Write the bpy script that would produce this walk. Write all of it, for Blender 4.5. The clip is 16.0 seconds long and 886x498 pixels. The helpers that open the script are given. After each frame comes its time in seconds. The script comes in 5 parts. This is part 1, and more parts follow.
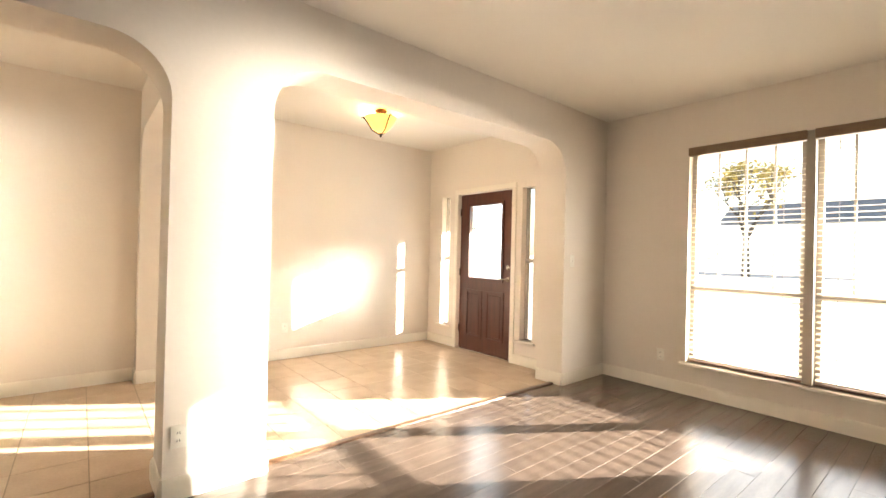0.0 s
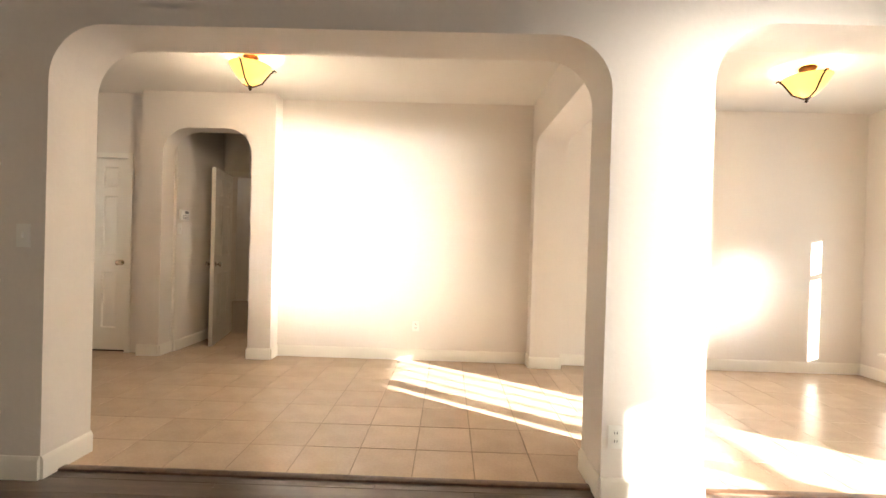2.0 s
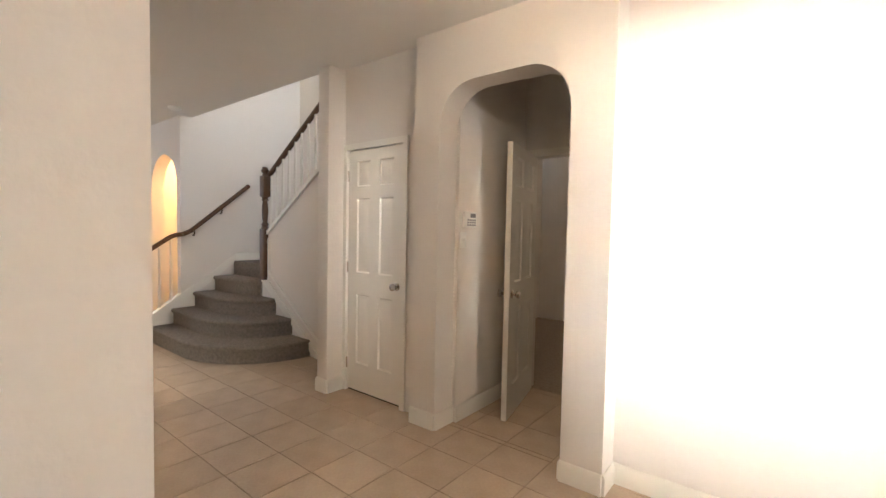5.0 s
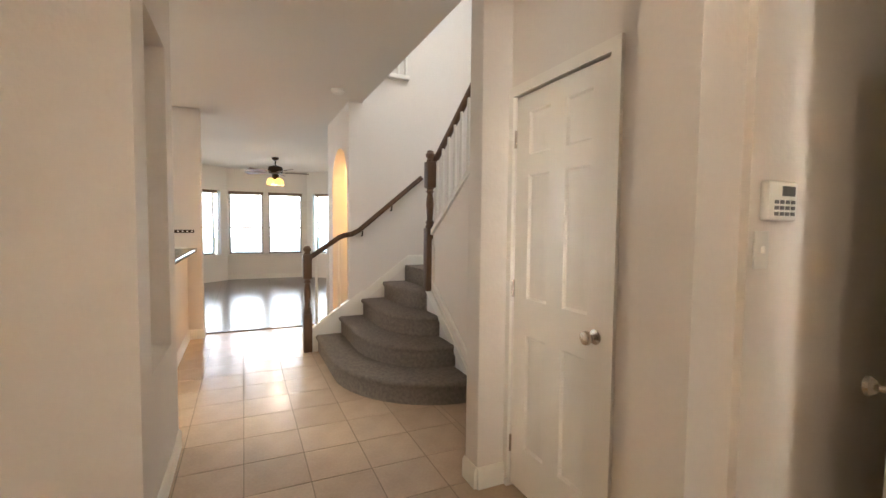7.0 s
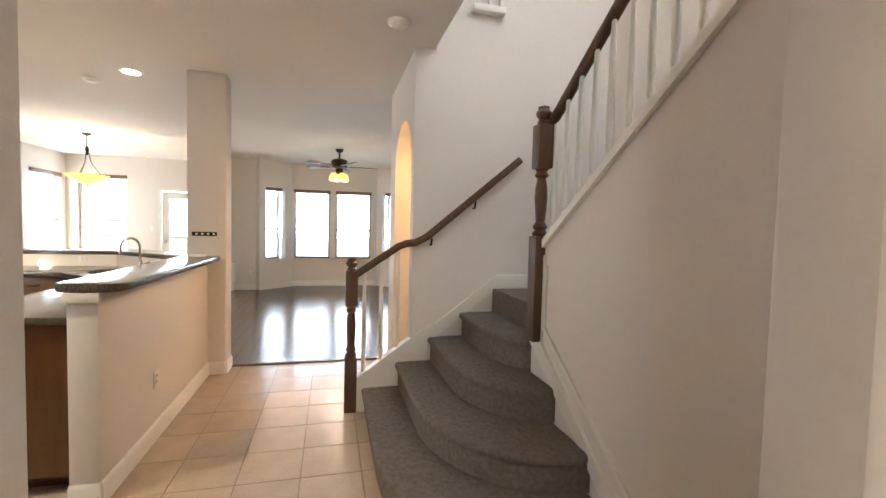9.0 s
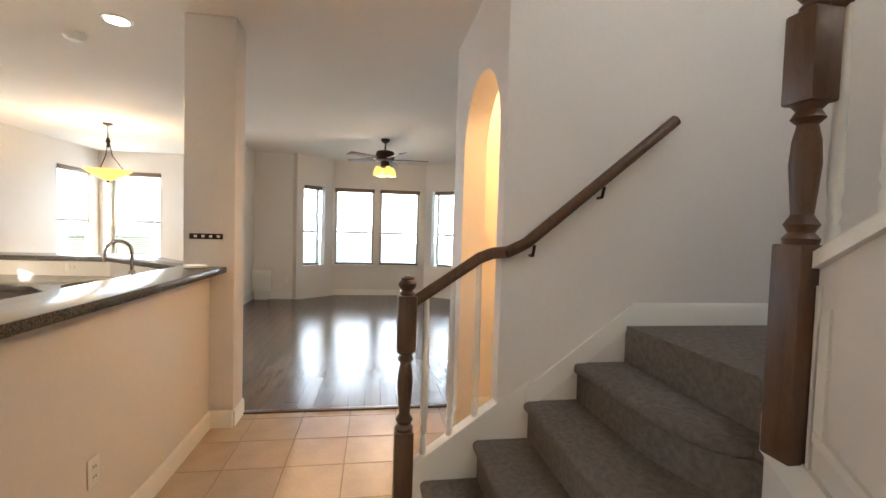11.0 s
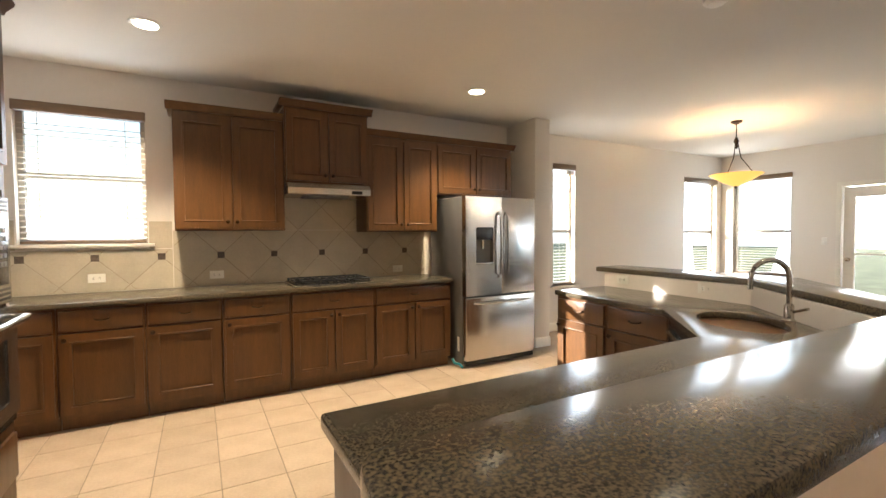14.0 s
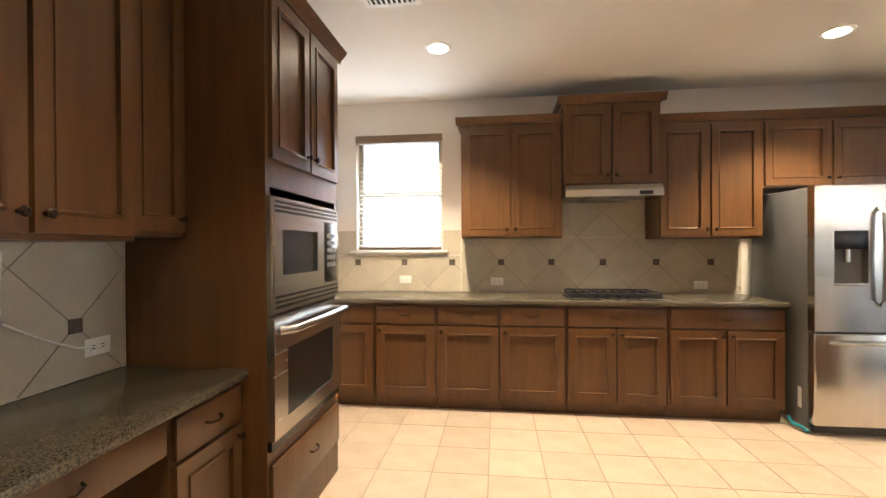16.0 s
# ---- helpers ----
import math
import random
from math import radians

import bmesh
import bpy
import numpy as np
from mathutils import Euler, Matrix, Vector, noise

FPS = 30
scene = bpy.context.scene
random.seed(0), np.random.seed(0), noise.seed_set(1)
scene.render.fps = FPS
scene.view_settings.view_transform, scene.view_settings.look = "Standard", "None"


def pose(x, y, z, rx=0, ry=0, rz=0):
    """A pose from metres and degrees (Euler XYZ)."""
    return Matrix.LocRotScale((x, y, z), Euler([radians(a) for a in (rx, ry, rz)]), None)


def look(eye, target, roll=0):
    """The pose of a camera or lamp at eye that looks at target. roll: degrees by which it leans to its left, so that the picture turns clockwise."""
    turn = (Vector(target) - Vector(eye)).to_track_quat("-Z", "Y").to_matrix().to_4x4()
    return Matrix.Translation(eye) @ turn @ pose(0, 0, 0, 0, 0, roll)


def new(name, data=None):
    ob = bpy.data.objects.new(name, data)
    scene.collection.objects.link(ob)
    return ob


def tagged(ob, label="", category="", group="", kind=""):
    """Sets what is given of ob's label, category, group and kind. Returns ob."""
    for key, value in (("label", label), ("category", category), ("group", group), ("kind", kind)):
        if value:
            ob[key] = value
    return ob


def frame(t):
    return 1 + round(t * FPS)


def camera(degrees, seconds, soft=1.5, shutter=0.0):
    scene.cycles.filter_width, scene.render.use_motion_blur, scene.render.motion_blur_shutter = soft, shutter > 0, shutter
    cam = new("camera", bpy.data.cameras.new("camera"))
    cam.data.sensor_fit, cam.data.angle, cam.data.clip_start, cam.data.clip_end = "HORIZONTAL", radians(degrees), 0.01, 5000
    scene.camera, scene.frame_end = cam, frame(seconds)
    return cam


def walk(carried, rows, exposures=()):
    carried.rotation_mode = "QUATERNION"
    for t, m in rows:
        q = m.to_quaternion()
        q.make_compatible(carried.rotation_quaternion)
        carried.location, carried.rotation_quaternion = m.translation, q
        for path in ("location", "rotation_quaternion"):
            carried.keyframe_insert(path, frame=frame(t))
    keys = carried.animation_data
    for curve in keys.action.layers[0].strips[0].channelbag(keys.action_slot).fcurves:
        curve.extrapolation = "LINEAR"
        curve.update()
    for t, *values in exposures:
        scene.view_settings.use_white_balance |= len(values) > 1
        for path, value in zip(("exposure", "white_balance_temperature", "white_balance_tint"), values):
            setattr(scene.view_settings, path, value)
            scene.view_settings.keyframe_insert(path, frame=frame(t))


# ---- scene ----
cam = camera(90.8, 16.0)
PATH = [
    (0, (0.517, 0.004, 1.281), (1.793, 1.544, 1.294), 1.4),
    (0.5, (0.433, 0.039, 1.275), (1.495, 1.734, 1.28), 1.5),
    (1, (0.329, 0.079, 1.261), (1.091, 1.928, 1.262), 1.6),
    (1.5, (0.182, 0.176, 1.239), (0.559, 2.14, 1.237), 1.8),
    (2, (0.072, 0.393, 1.233), (0.045, 2.393, 1.216), 1.7),
    (2.5, (-0.078, 0.66, 1.224), (-0.473, 2.62, 1.212), 1.8),
    (3, (-0.248, 1.049, 1.299), (-0.905, 2.937, 1.245), 1.5),
    (5.5, (-1.227, 2.9, 1.405), (-2.628, 4.324, 1.313), 1.1),
    (6, (-1.462, 3.223, 1.407), (-3.039, 4.449, 1.304), 0.9),
    (6.5, (-1.74, 3.467, 1.391), (-3.463, 4.476, 1.289), 0.8),
    (7, (-2.066, 3.692, 1.395), (-3.883, 4.522, 1.287), 0.6),
    (7.5, (-2.417, 3.914, 1.412), (-4.304, 4.569, 1.304), 0.7),
    (8, (-2.855, 4.037, 1.414), (-4.774, 4.59, 1.309), 1.1),
    (10.5, (-4.621, 4.19, 1.377), (-6.569, 4.634, 1.293), 1.8),
    (11, (-4.909, 4.15, 1.376), (-6.882, 4.466, 1.293), 1.7),
    (11.5, (-5.16, 4.069, 1.392), (-7.157, 4.135, 1.304), 1.4),
    (12, (-5.402, 3.926, 1.397), (-7.373, 3.596, 1.307), 1.3),
    (12.5, (-5.583, 3.806, 1.391), (-7.443, 3.077, 1.302), 1.0),
    (13, (-5.745, 3.7, 1.4), (-7.387, 2.562, 1.31), 0.6),
    (13.5, (-5.834, 3.554, 1.393), (-7.174, 2.071, 1.306), 0.3),
    (14, (-5.919, 3.425, 1.374), (-6.895, 1.681, 1.305), -0.4),
    (14.5, (-6.005, 3.319, 1.352), (-6.592, 1.408, 1.306), -0.6),
    (15, (-6.027, 3.201, 1.335), (-6.239, 1.212, 1.305), -0.6),
    (15.5, (-6.044, 3.09, 1.316), (-5.965, 1.092, 1.302), -0.5),
    (16, (-6.05, 3.05, 1.34), (-5.81, 1.064, 1.331), -0.3),
]
EXPOSURES = [(0, 3.7, 7000, 10), (1.5, 3.65, 6600, 10), (3, 3.65, 6500, 10), (5.5, 3.65, 5900, 10), (6.5, 3.7, 6300, 10), (8, 3.7, 6000, 10), (10.5, 3.4, 6200, 10), (12.5, 3.3, 6200, 10), (13.5, 2.95, 6500, 10), (14.5, 2.75, 6500, 10), (16, 3.2, 6300, 10)]
walk(cam, [(t, look(eye, target, roll)) for t, eye, target, roll in PATH], EXPOSURES)

# ---- light ----
SUN_DIR = Vector((-0.832, 0.530, -0.262)).normalized()
world = bpy.data.worlds.new("world")
scene.world = world
world.use_nodes = True
wt = world.node_tree
sky = wt.nodes.new("ShaderNodeTexSky")
sky.sky_type, sky.sun_disc = "NISHITA", False
sky.sun_elevation, sky.sun_rotation = radians(15), math.atan2(-SUN_DIR.x, -SUN_DIR.y)
wt.links.new(sky.outputs[0], wt.nodes["Background"].inputs[0])
wt.nodes["Background"].inputs[1].default_value = 0.055
sun = new("sun", bpy.data.lights.new("sun", "SUN"))
sun.data.energy, sun.data.angle, sun.data.color = 5.0, radians(0.5), (1.0, 0.95, 0.88)
sun.matrix_world = look((20, -12, 8), Vector((20, -12, 8)) + SUN_DIR)


LEVEL = 0.34  # lamps and window light against the low sun


def area(name, loc, target, w, h, power, color=(1, 1, 1)):
    d = bpy.data.lights.new(name, "AREA")
    d.shape, d.size, d.size_y, d.energy, d.color = "RECTANGLE", w, h, power * LEVEL, color
    ob = new(name, d)
    ob.matrix_world = look(loc, target)
    return ob


def bulb(name, loc, power, color=(1, 0.83, 0.62), r=0.04):
    d = bpy.data.lights.new(name, "POINT")
    d.energy, d.color, d.shadow_soft_size = power * LEVEL, color, r
    ob = new(name, d)
    ob.location = loc
    return ob


def spot(name, loc, power, color=(1, 0.85, 0.62), angle=104):
    d = bpy.data.lights.new(name, "SPOT")
    d.energy, d.color, d.shadow_soft_size, d.spot_size, d.spot_blend = power * LEVEL, color, 0.06, radians(angle), 0.6
    ob = new(name, d)
    ob.location = loc
    return ob


DAY = (0.72, 0.86, 1.0)
area("daylight_lamp", (5.0, 0.82, 1.3), (0, 0.82, 1.1), 1.6, 1.9, 14, (0.95, 0.97, 1.0))
glare = area("daylight_lamp", (5.06, 0.94, 1.25), (5.06 - 0.832, 0.94 + 0.53, 1.28), 1.5, 1.9, 14, (1.0, 0.95, 0.88))
glare.data.spread = radians(13)  # added narrow beam stands in for low sun off the drive and floor
area("daylight_lamp", (-14.24, 4.22, 1.4), (-8, 4.22, 1.1), 1.8, 1.5, 8, (0.34, 0.65, 1.0))
area("daylight_lamp", (-13.90, 2.86, 1.4), (-9, 5.2, 1.1), 0.5, 1.5, 3.5, (0.36, 0.66, 1.0))
area("daylight_lamp", (-13.90, 5.73, 1.4), (-9, 3.4, 1.1), 0.5, 1.5, 3.5, (0.36, 0.66, 1.0))
area("daylight_lamp", (-5.12, -1.16, 1.85), (-5.12, 3, 1.3), 0.8, 1.05, 12, DAY)
area("daylight_lamp", (-10.45, -1.2, 1.5), (-10.45, 3, 1.3), 0.42, 1.65, 8, DAY)
area("daylight_lamp", (-13.8, -1.2, 1.5), (-12.5, 3, 1.3), 0.7, 1.65, 10, DAY)
area("daylight_lamp", (-14.45, -0.5, 1.5), (-9, 0.4, 1.3), 0.8, 1.65, 12, DAY)
area("daylight_lamp", (4.55, 3.94, 1.43), (0, 3.94, 1.2), 0.5, 0.9, 2, DAY)
# Lamp added high in the stairwell to brighten it; no window is built there.
area("daylight_lamp", (-4.6, 6.2, 5.0), (-6.0, 5.9, 0), 1.0, 0.6, 12, DAY)
bulb("lamp_glow", (-1.6, 3.97, 2.50), 28)
bulb("lamp_glow", (2.89, 3.93, 2.50), 16)
bulb("lamp_glow", (-11.75, 0.45, 2.02), 14)
for fx, fy in ((0.09, 0.0), (-0.05, 0.08), (-0.05, -0.08)):
    bulb("lamp_glow", (-11.67 + fx * 1.3, 4.3 + fy * 1.3, 2.02), 3)
for cx, cy, power in ((-5.65, 0.0, 150), (-8.28, -0.11, 140), (-8.25, 2.40, 45), (-5.65, 2.40, 30)):
    spot("downlight_glow", (cx, cy, 2.71), power)
bulb("lamp_glow", (-2.3, 7.4, 2.58), 2.2, (1, 0.75, 0.5))
bulb("lamp_glow", (-7.5, 5.5, 2.4), 12, (1, 0.6, 0.25))

# ---- materials ----


def material(name, color, rough=0.5, metal=0.0, var=0.08, scale=6.0, fine=120.0, bump=0.05, color2=None, spec=0.5, stretch=(1, 1, 1), per_object=0.0, lo=0.35, hi=0.65):
    """A surface with broad stains and a fine grain that both move its colour, roughness and relief."""
    m = bpy.data.materials.new(name)
    m.use_nodes = True
    nt = m.node_tree
    b = nt.nodes["Principled BSDF"]
    b.inputs["Metallic"].default_value = metal
    b.inputs["Specular IOR Level"].default_value = spec
    tc = nt.nodes.new("ShaderNodeTexCoord")
    mp = nt.nodes.new("ShaderNodeMapping")
    mp.inputs["Scale"].default_value = stretch
    nt.links.new(tc.outputs["Object"], mp.inputs["Vector"])
    n1, n2 = nt.nodes.new("ShaderNodeTexNoise"), nt.nodes.new("ShaderNodeTexNoise")
    for n, s in ((n1, scale), (n2, fine)):
        n.inputs["Scale"].default_value = s
        n.inputs["Detail"].default_value = 4
        nt.links.new(mp.outputs[0], n.inputs["Vector"])
    mix = nt.nodes.new("ShaderNodeMix")
    mix.data_type = "RGBA"
    c2 = color2 or tuple(c * (1 - var) for c in color)
    mix.inputs["A"].default_value, mix.inputs["B"].default_value = (*color, 1), (*c2, 1)
    add = nt.nodes.new("ShaderNodeMath")
    add.operation = "MULTIPLY_ADD"
    add.inputs[1].default_value = 0.6
    nt.links.new(n1.outputs[0], add.inputs[0])
    m2 = nt.nodes.new("ShaderNodeMath")
    m2.operation = "MULTIPLY"
    m2.inputs[1].default_value = 0.4
    nt.links.new(n2.outputs[0], m2.inputs[0])
    nt.links.new(m2.outputs[0], add.inputs[2])
    rng = nt.nodes.new("ShaderNodeMapRange")
    rng.inputs["From Min"].default_value, rng.inputs["From Max"].default_value = lo, hi
    nt.links.new(add.outputs[0], rng.inputs[0])
    nt.links.new(rng.outputs[0], mix.inputs["Factor"])
    out = mix.outputs["Result"]
    if per_object:
        oi = nt.nodes.new("ShaderNodeObjectInfo")
        hs = nt.nodes.new("ShaderNodeHueSaturation")
        mr = nt.nodes.new("ShaderNodeMapRange")
        mr.inputs["To Min"].default_value, mr.inputs["To Max"].default_value = 1 - per_object, 1 + per_object
        nt.links.new(oi.outputs["Random"], mr.inputs[0])
        nt.links.new(mr.outputs[0], hs.inputs["Value"])
        nt.links.new(out, hs.inputs["Color"])
        out = hs.outputs[0]
    nt.links.new(out, b.inputs["Base Color"])
    rr = nt.nodes.new("ShaderNodeMapRange")
    rr.inputs["To Min"].default_value, rr.inputs["To Max"].default_value = max(0.02, rough * 0.85), min(1, rough * 1.15)
    nt.links.new(n1.outputs[0], rr.inputs[0])
    nt.links.new(rr.outputs[0], b.inputs["Roughness"])
    if bump:
        bp = nt.nodes.new("ShaderNodeBump")
        bp.inputs["Strength"].default_value, bp.inputs["Distance"].default_value = bump, 0.01
        nt.links.new(n2.outputs[0], bp.inputs["Height"])
        nt.links.new(bp.outputs[0], b.inputs["Normal"])
    return m


def glow(name, color, strength):
    m = bpy.data.materials.new(name)
    m.use_nodes = True
    b = m.node_tree.nodes["Principled BSDF"]
    b.inputs["Base Color"].default_value = (*color, 1)
    b.inputs["Emission Color"].default_value, b.inputs["Emission Strength"].default_value = (*color, 1), strength
    return m


PAINT = material("wall_paint", (0.75, 0.685, 0.61), 0.75, var=0.04, scale=1.2, fine=45, bump=0.12)
WHITE = material("ceiling_paint", (0.76, 0.72, 0.66), 0.85, var=0.03, scale=1.0, fine=60, bump=0.1)
TRIM = material("trim_paint", (0.80, 0.75, 0.66), 0.4, var=0.04, scale=3, bump=0.02)
DOORW = material("door_paint", (0.80, 0.75, 0.66), 0.38, var=0.05, scale=3, fine=200, bump=0.03, stretch=(1, 1, 0.1))
TILE = material("floor_tile", (0.56, 0.43, 0.31), 0.24, spec=0.3, var=0.16, scale=5, fine=60, bump=0.02, per_object=0.05)
GROUT = material("grout", (0.30, 0.23, 0.16), 0.9, var=0.2, scale=8)
BTILE = material("backsplash_tile", (0.50, 0.43, 0.32), 0.45, var=0.14, scale=7, fine=80, bump=0.05, per_object=0.05)
ACCENT = material("accent_tile", (0.12, 0.085, 0.06), 0.4, var=0.5, scale=60, bump=0.2, per_object=0.15)
PLANK = material("dark_plank", (0.125, 0.092, 0.073), 0.2, var=0.28, scale=3, fine=40, bump=0.04, stretch=(0.6, 6, 1), per_object=0.12)
CARPET = material("carpet", (0.30, 0.25, 0.205), 0.95, var=0.35, scale=40, fine=300, bump=1.0, spec=0.1)
TANCARPET = material("tan_carpet", (0.42, 0.34, 0.25), 0.95, var=0.25, scale=30, fine=300, bump=0.8, spec=0.1)
CABINET = material("cabinet_wood", (0.128, 0.054, 0.016), 0.33, var=0.4, scale=4, fine=60, bump=0.02, stretch=(5, 5, 0.5), per_object=0.06)
NEWEL = material("rail_wood", (0.135, 0.066, 0.03), 0.4, var=0.5, scale=8, fine=90, bump=0.06, stretch=(4, 4, 0.6))
MAHOGANY = material("door_wood", (0.10, 0.026, 0.013), 0.38, var=0.4, scale=4, fine=80, bump=0.03, stretch=(6, 6, 0.5))
GRANITE = material("granite", (0.135, 0.105, 0.065), 0.2, color2=(0.034, 0.031, 0.025), scale=150, fine=210, bump=0.0, lo=0.42, hi=0.58)
STEEL = material("stainless_steel", (0.56, 0.54, 0.51), 0.26, metal=1, var=0.12, scale=3, fine=150, bump=0.03, stretch=(0.3, 0.3, 8))
STEELV = material("brushed_steel", (0.60, 0.58, 0.55), 0.2, metal=1, var=0.1, scale=3, fine=150, bump=0.02, stretch=(8, 8, 0.3))
NICKEL = material("satin_nickel", (0.58, 0.53, 0.46), 0.25, metal=1, var=0.1)
GREYSIDE = material("appliance_side", (0.16, 0.155, 0.15), 0.5, var=0.1, bump=0.05)
BLACK = material("black_plastic", (0.012, 0.012, 0.013), 0.25, var=0.3)
IRON = material("cast_iron", (0.016, 0.016, 0.016), 0.55, var=0.3, bump=0.1)
BRONZE = material("dark_bronze", (0.055, 0.032, 0.018), 0.4, metal=0.8, var=0.5, scale=30)
PLASTIC = material("white_plastic", (0.80, 0.77, 0.70), 0.35, var=0.03)
BLIND = material("blind_slat", (0.62, 0.54, 0.42), 0.5, var=0.1, scale=10)
VALANCE = material("valance_wood", (0.24, 0.15, 0.085), 0.45, var=0.3, stretch=(1, 1, 6))
FRAME = material("window_frame", (0.42, 0.38, 0.32), 0.45, var=0.1)
# Near-black colour that puts shade into gaps and recesses.
DARKGAP = material("dark_gap_shade", (0.03, 0.025, 0.02), 0.9)
CONCRETE = material("concrete", (0.52, 0.50, 0.46), 0.9, var=0.2, scale=0.5, bump=0.1)
GRASS = material("lawn", (0.10, 0.12, 0.05), 0.9, var=0.5, scale=2, fine=50, bump=0.3)
BRICK = material("brick", (0.30, 0.15, 0.10), 0.9, var=0.3, scale=12, bump=0.3)
BARK = material("bark", (0.10, 0.08, 0.06), 0.9, var=0.4, scale=10, bump=0.5)
LEAF = material("leaf", (0.45, 0.30, 0.05), 0.7, color2=(0.18, 0.16, 0.04), scale=3)
BULB = glow("lamp_light", (1.0, 0.86, 0.62), 5)
SHADE = glow("amber_glass", (1.0, 0.56, 0.13), 0.16)
SKYGLOW = glow("outdoor_glow", (0.84, 0.92, 1.0), 0.17)
GLASS = bpy.data.materials.new("window_glass")
GLASS.use_nodes = True
gb = GLASS.node_tree.nodes["Principled BSDF"]
gb.inputs["Transmission Weight"].default_value, gb.inputs["Roughness"].default_value, gb.inputs["IOR"].default_value = 1.0, 0.02, 1.02
FROST = bpy.data.materials.new("textured_glass")
FROST.use_nodes = True
gb = FROST.node_tree.nodes["Principled BSDF"]
gb.inputs["Transmission Weight"].default_value, gb.inputs["Roughness"].default_value, gb.inputs["IOR"].default_value = 1.0, 0.25, 1.1
gb.inputs["Base Color"].default_value = (0.9, 0.95, 1.0, 1)

# ---- mesh helpers ----


def add_box(bm, x0, x1, y0, y1, z0, z1, bevel=0.0, seg=2):
    g = bmesh.ops.create_cube(bm, size=1)
    bmesh.ops.scale(bm, verts=g["verts"], vec=(abs(x1 - x0), abs(y1 - y0), abs(z1 - z0)))
    bmesh.ops.translate(bm, verts=g["verts"], vec=((x0 + x1) / 2, (y0 + y1) / 2, (z0 + z1) / 2))
    if bevel:
        es = list({e for v in g["verts"] for e in v.link_edges})
        bmesh.ops.bevel(bm, geom=es, offset=bevel, segments=seg, affect="EDGES", profile=0.5)
    return bm


def box(x0, x1, y0, y1, z0, z1, bevel=0.0, seg=2):
    return add_box(bmesh.new(), x0, x1, y0, y1, z0, z1, bevel, seg)


def add_cyl(bm, p, q, r, r2=None, n=16):
    p, q = Vector(p), Vector(q)
    m = Matrix.Translation((p + q) / 2) @ (q - p).to_track_quat("Z", "Y").to_matrix().to_4x4()
    bmesh.ops.create_cone(bm, cap_ends=True, segments=n, radius1=r, radius2=r if r2 is None else r2, depth=(q - p).length, matrix=m)
    return bm


def cyl(p, q, r, r2=None, n=16):
    return add_cyl(bmesh.new(), p, q, r, r2, n)


def lathe(profile, n=20, at=(0, 0, 0)):
    """A turned shape from (radius, height) pairs, from the bottom up."""
    bm = bmesh.new()
    rings = []
    for r, z in profile:
        rings.append([bm.verts.new((at[0] + r * math.cos(a), at[1] + r * math.sin(a), at[2] + z)) for a in (2 * math.pi * i / n for i in range(n))])
    for a, b in zip(rings, rings[1:]):
        for i in range(n):
            bm.faces.new((a[i], a[(i + 1) % n], b[(i + 1) % n], b[i]))
    bm.faces.new(rings[0][::-1])
    bm.faces.new(rings[-1])
    return bm


def tube(points, r, n=10):
    """A round bar bent along points."""
    bm = bmesh.new()
    pts = [Vector(p) for p in points]
    rings = []
    for i, p in enumerate(pts):
        d = (pts[min(i + 1, len(pts) - 1)] - pts[max(i - 1, 0)]).normalized()
        side = d.cross(Vector((0, 0, 1))) if abs(d.z) < 0.95 else d.cross(Vector((0, 1, 0)))
        side.normalize()
        up = side.cross(d)
        rings.append([bm.verts.new(p + r * (math.cos(a) * side + math.sin(a) * up)) for a in (2 * math.pi * k / n for k in range(n))])
    for a, b in zip(rings, rings[1:]):
        for k in range(n):
            bm.faces.new((a[k], a[(k + 1) % n], b[(k + 1) % n], b[k]))
    bm.faces.new(rings[0][::-1])
    bm.faces.new(rings[-1])
    return bm


def prism(outline, holes, m, thick):
    """A sheet with holes in (u, v), made thick along w, set by the matrix m."""
    bm = bmesh.new()
    edges = []
    for loop in (outline, *holes):
        vs = [bm.verts.new((u, v, 0)) for u, v in loop]
        edges += [bm.edges.new((vs[i], vs[(i + 1) % len(vs)])) for i in range(len(vs))]
    bmesh.ops.triangle_fill(bm, use_beauty=True, use_dissolve=False, edges=edges)
    r = bmesh.ops.extrude_face_region(bm, geom=list(bm.faces))
    bmesh.ops.translate(bm, verts=[v for v in r["geom"] if isinstance(v, bmesh.types.BMVert)], vec=(0, 0, thick))
    bmesh.ops.recalc_face_normals(bm, faces=list(bm.faces))
    bm.transform(m)
    return bm


YM = Matrix(((1, 0, 0, 0), (0, 0, 1, 0), (0, 1, 0, 0), (0, 0, 0, 1)))  # (u, v, w) to (x, z, y)
XM = Matrix(((0, 0, 1, 0), (1, 0, 0, 0), (0, 1, 0, 0), (0, 0, 0, 1)))  # (u, v, w) to (y, z, x)


def rect(u0, u1, v0, v1):
    return [(u0, v0), (u1, v0), (u1, v1), (u0, v1)]


def arch(u0, u1, top, r, v0=-0.02, n=8):
    """An opening whose upper corners are round, down past the floor."""
    a = [(u0, v0)]
    a += [(u0 + r - r * math.cos(k * math.pi / 2 / n), top - r + r * math.sin(k * math.pi / 2 / n)) for k in range(n + 1)]
    a += [(u1 - r + r * math.sin(k * math.pi / 2 / n), top - r + r * math.cos(k * math.pi / 2 / n)) for k in range(n + 1)]
    a += [(u1, v0)]
    return a


def mesh(name, bm, mat, smooth=True):
    bmesh.ops.recalc_face_normals(bm, faces=list(bm.faces))
    me = bpy.data.meshes.new(name)
    bm.to_mesh(me)
    bm.free()
    me.materials.append(mat)
    if smooth:
        me.shade_smooth()
        me.set_sharp_from_angle(angle=radians(35))
    return me


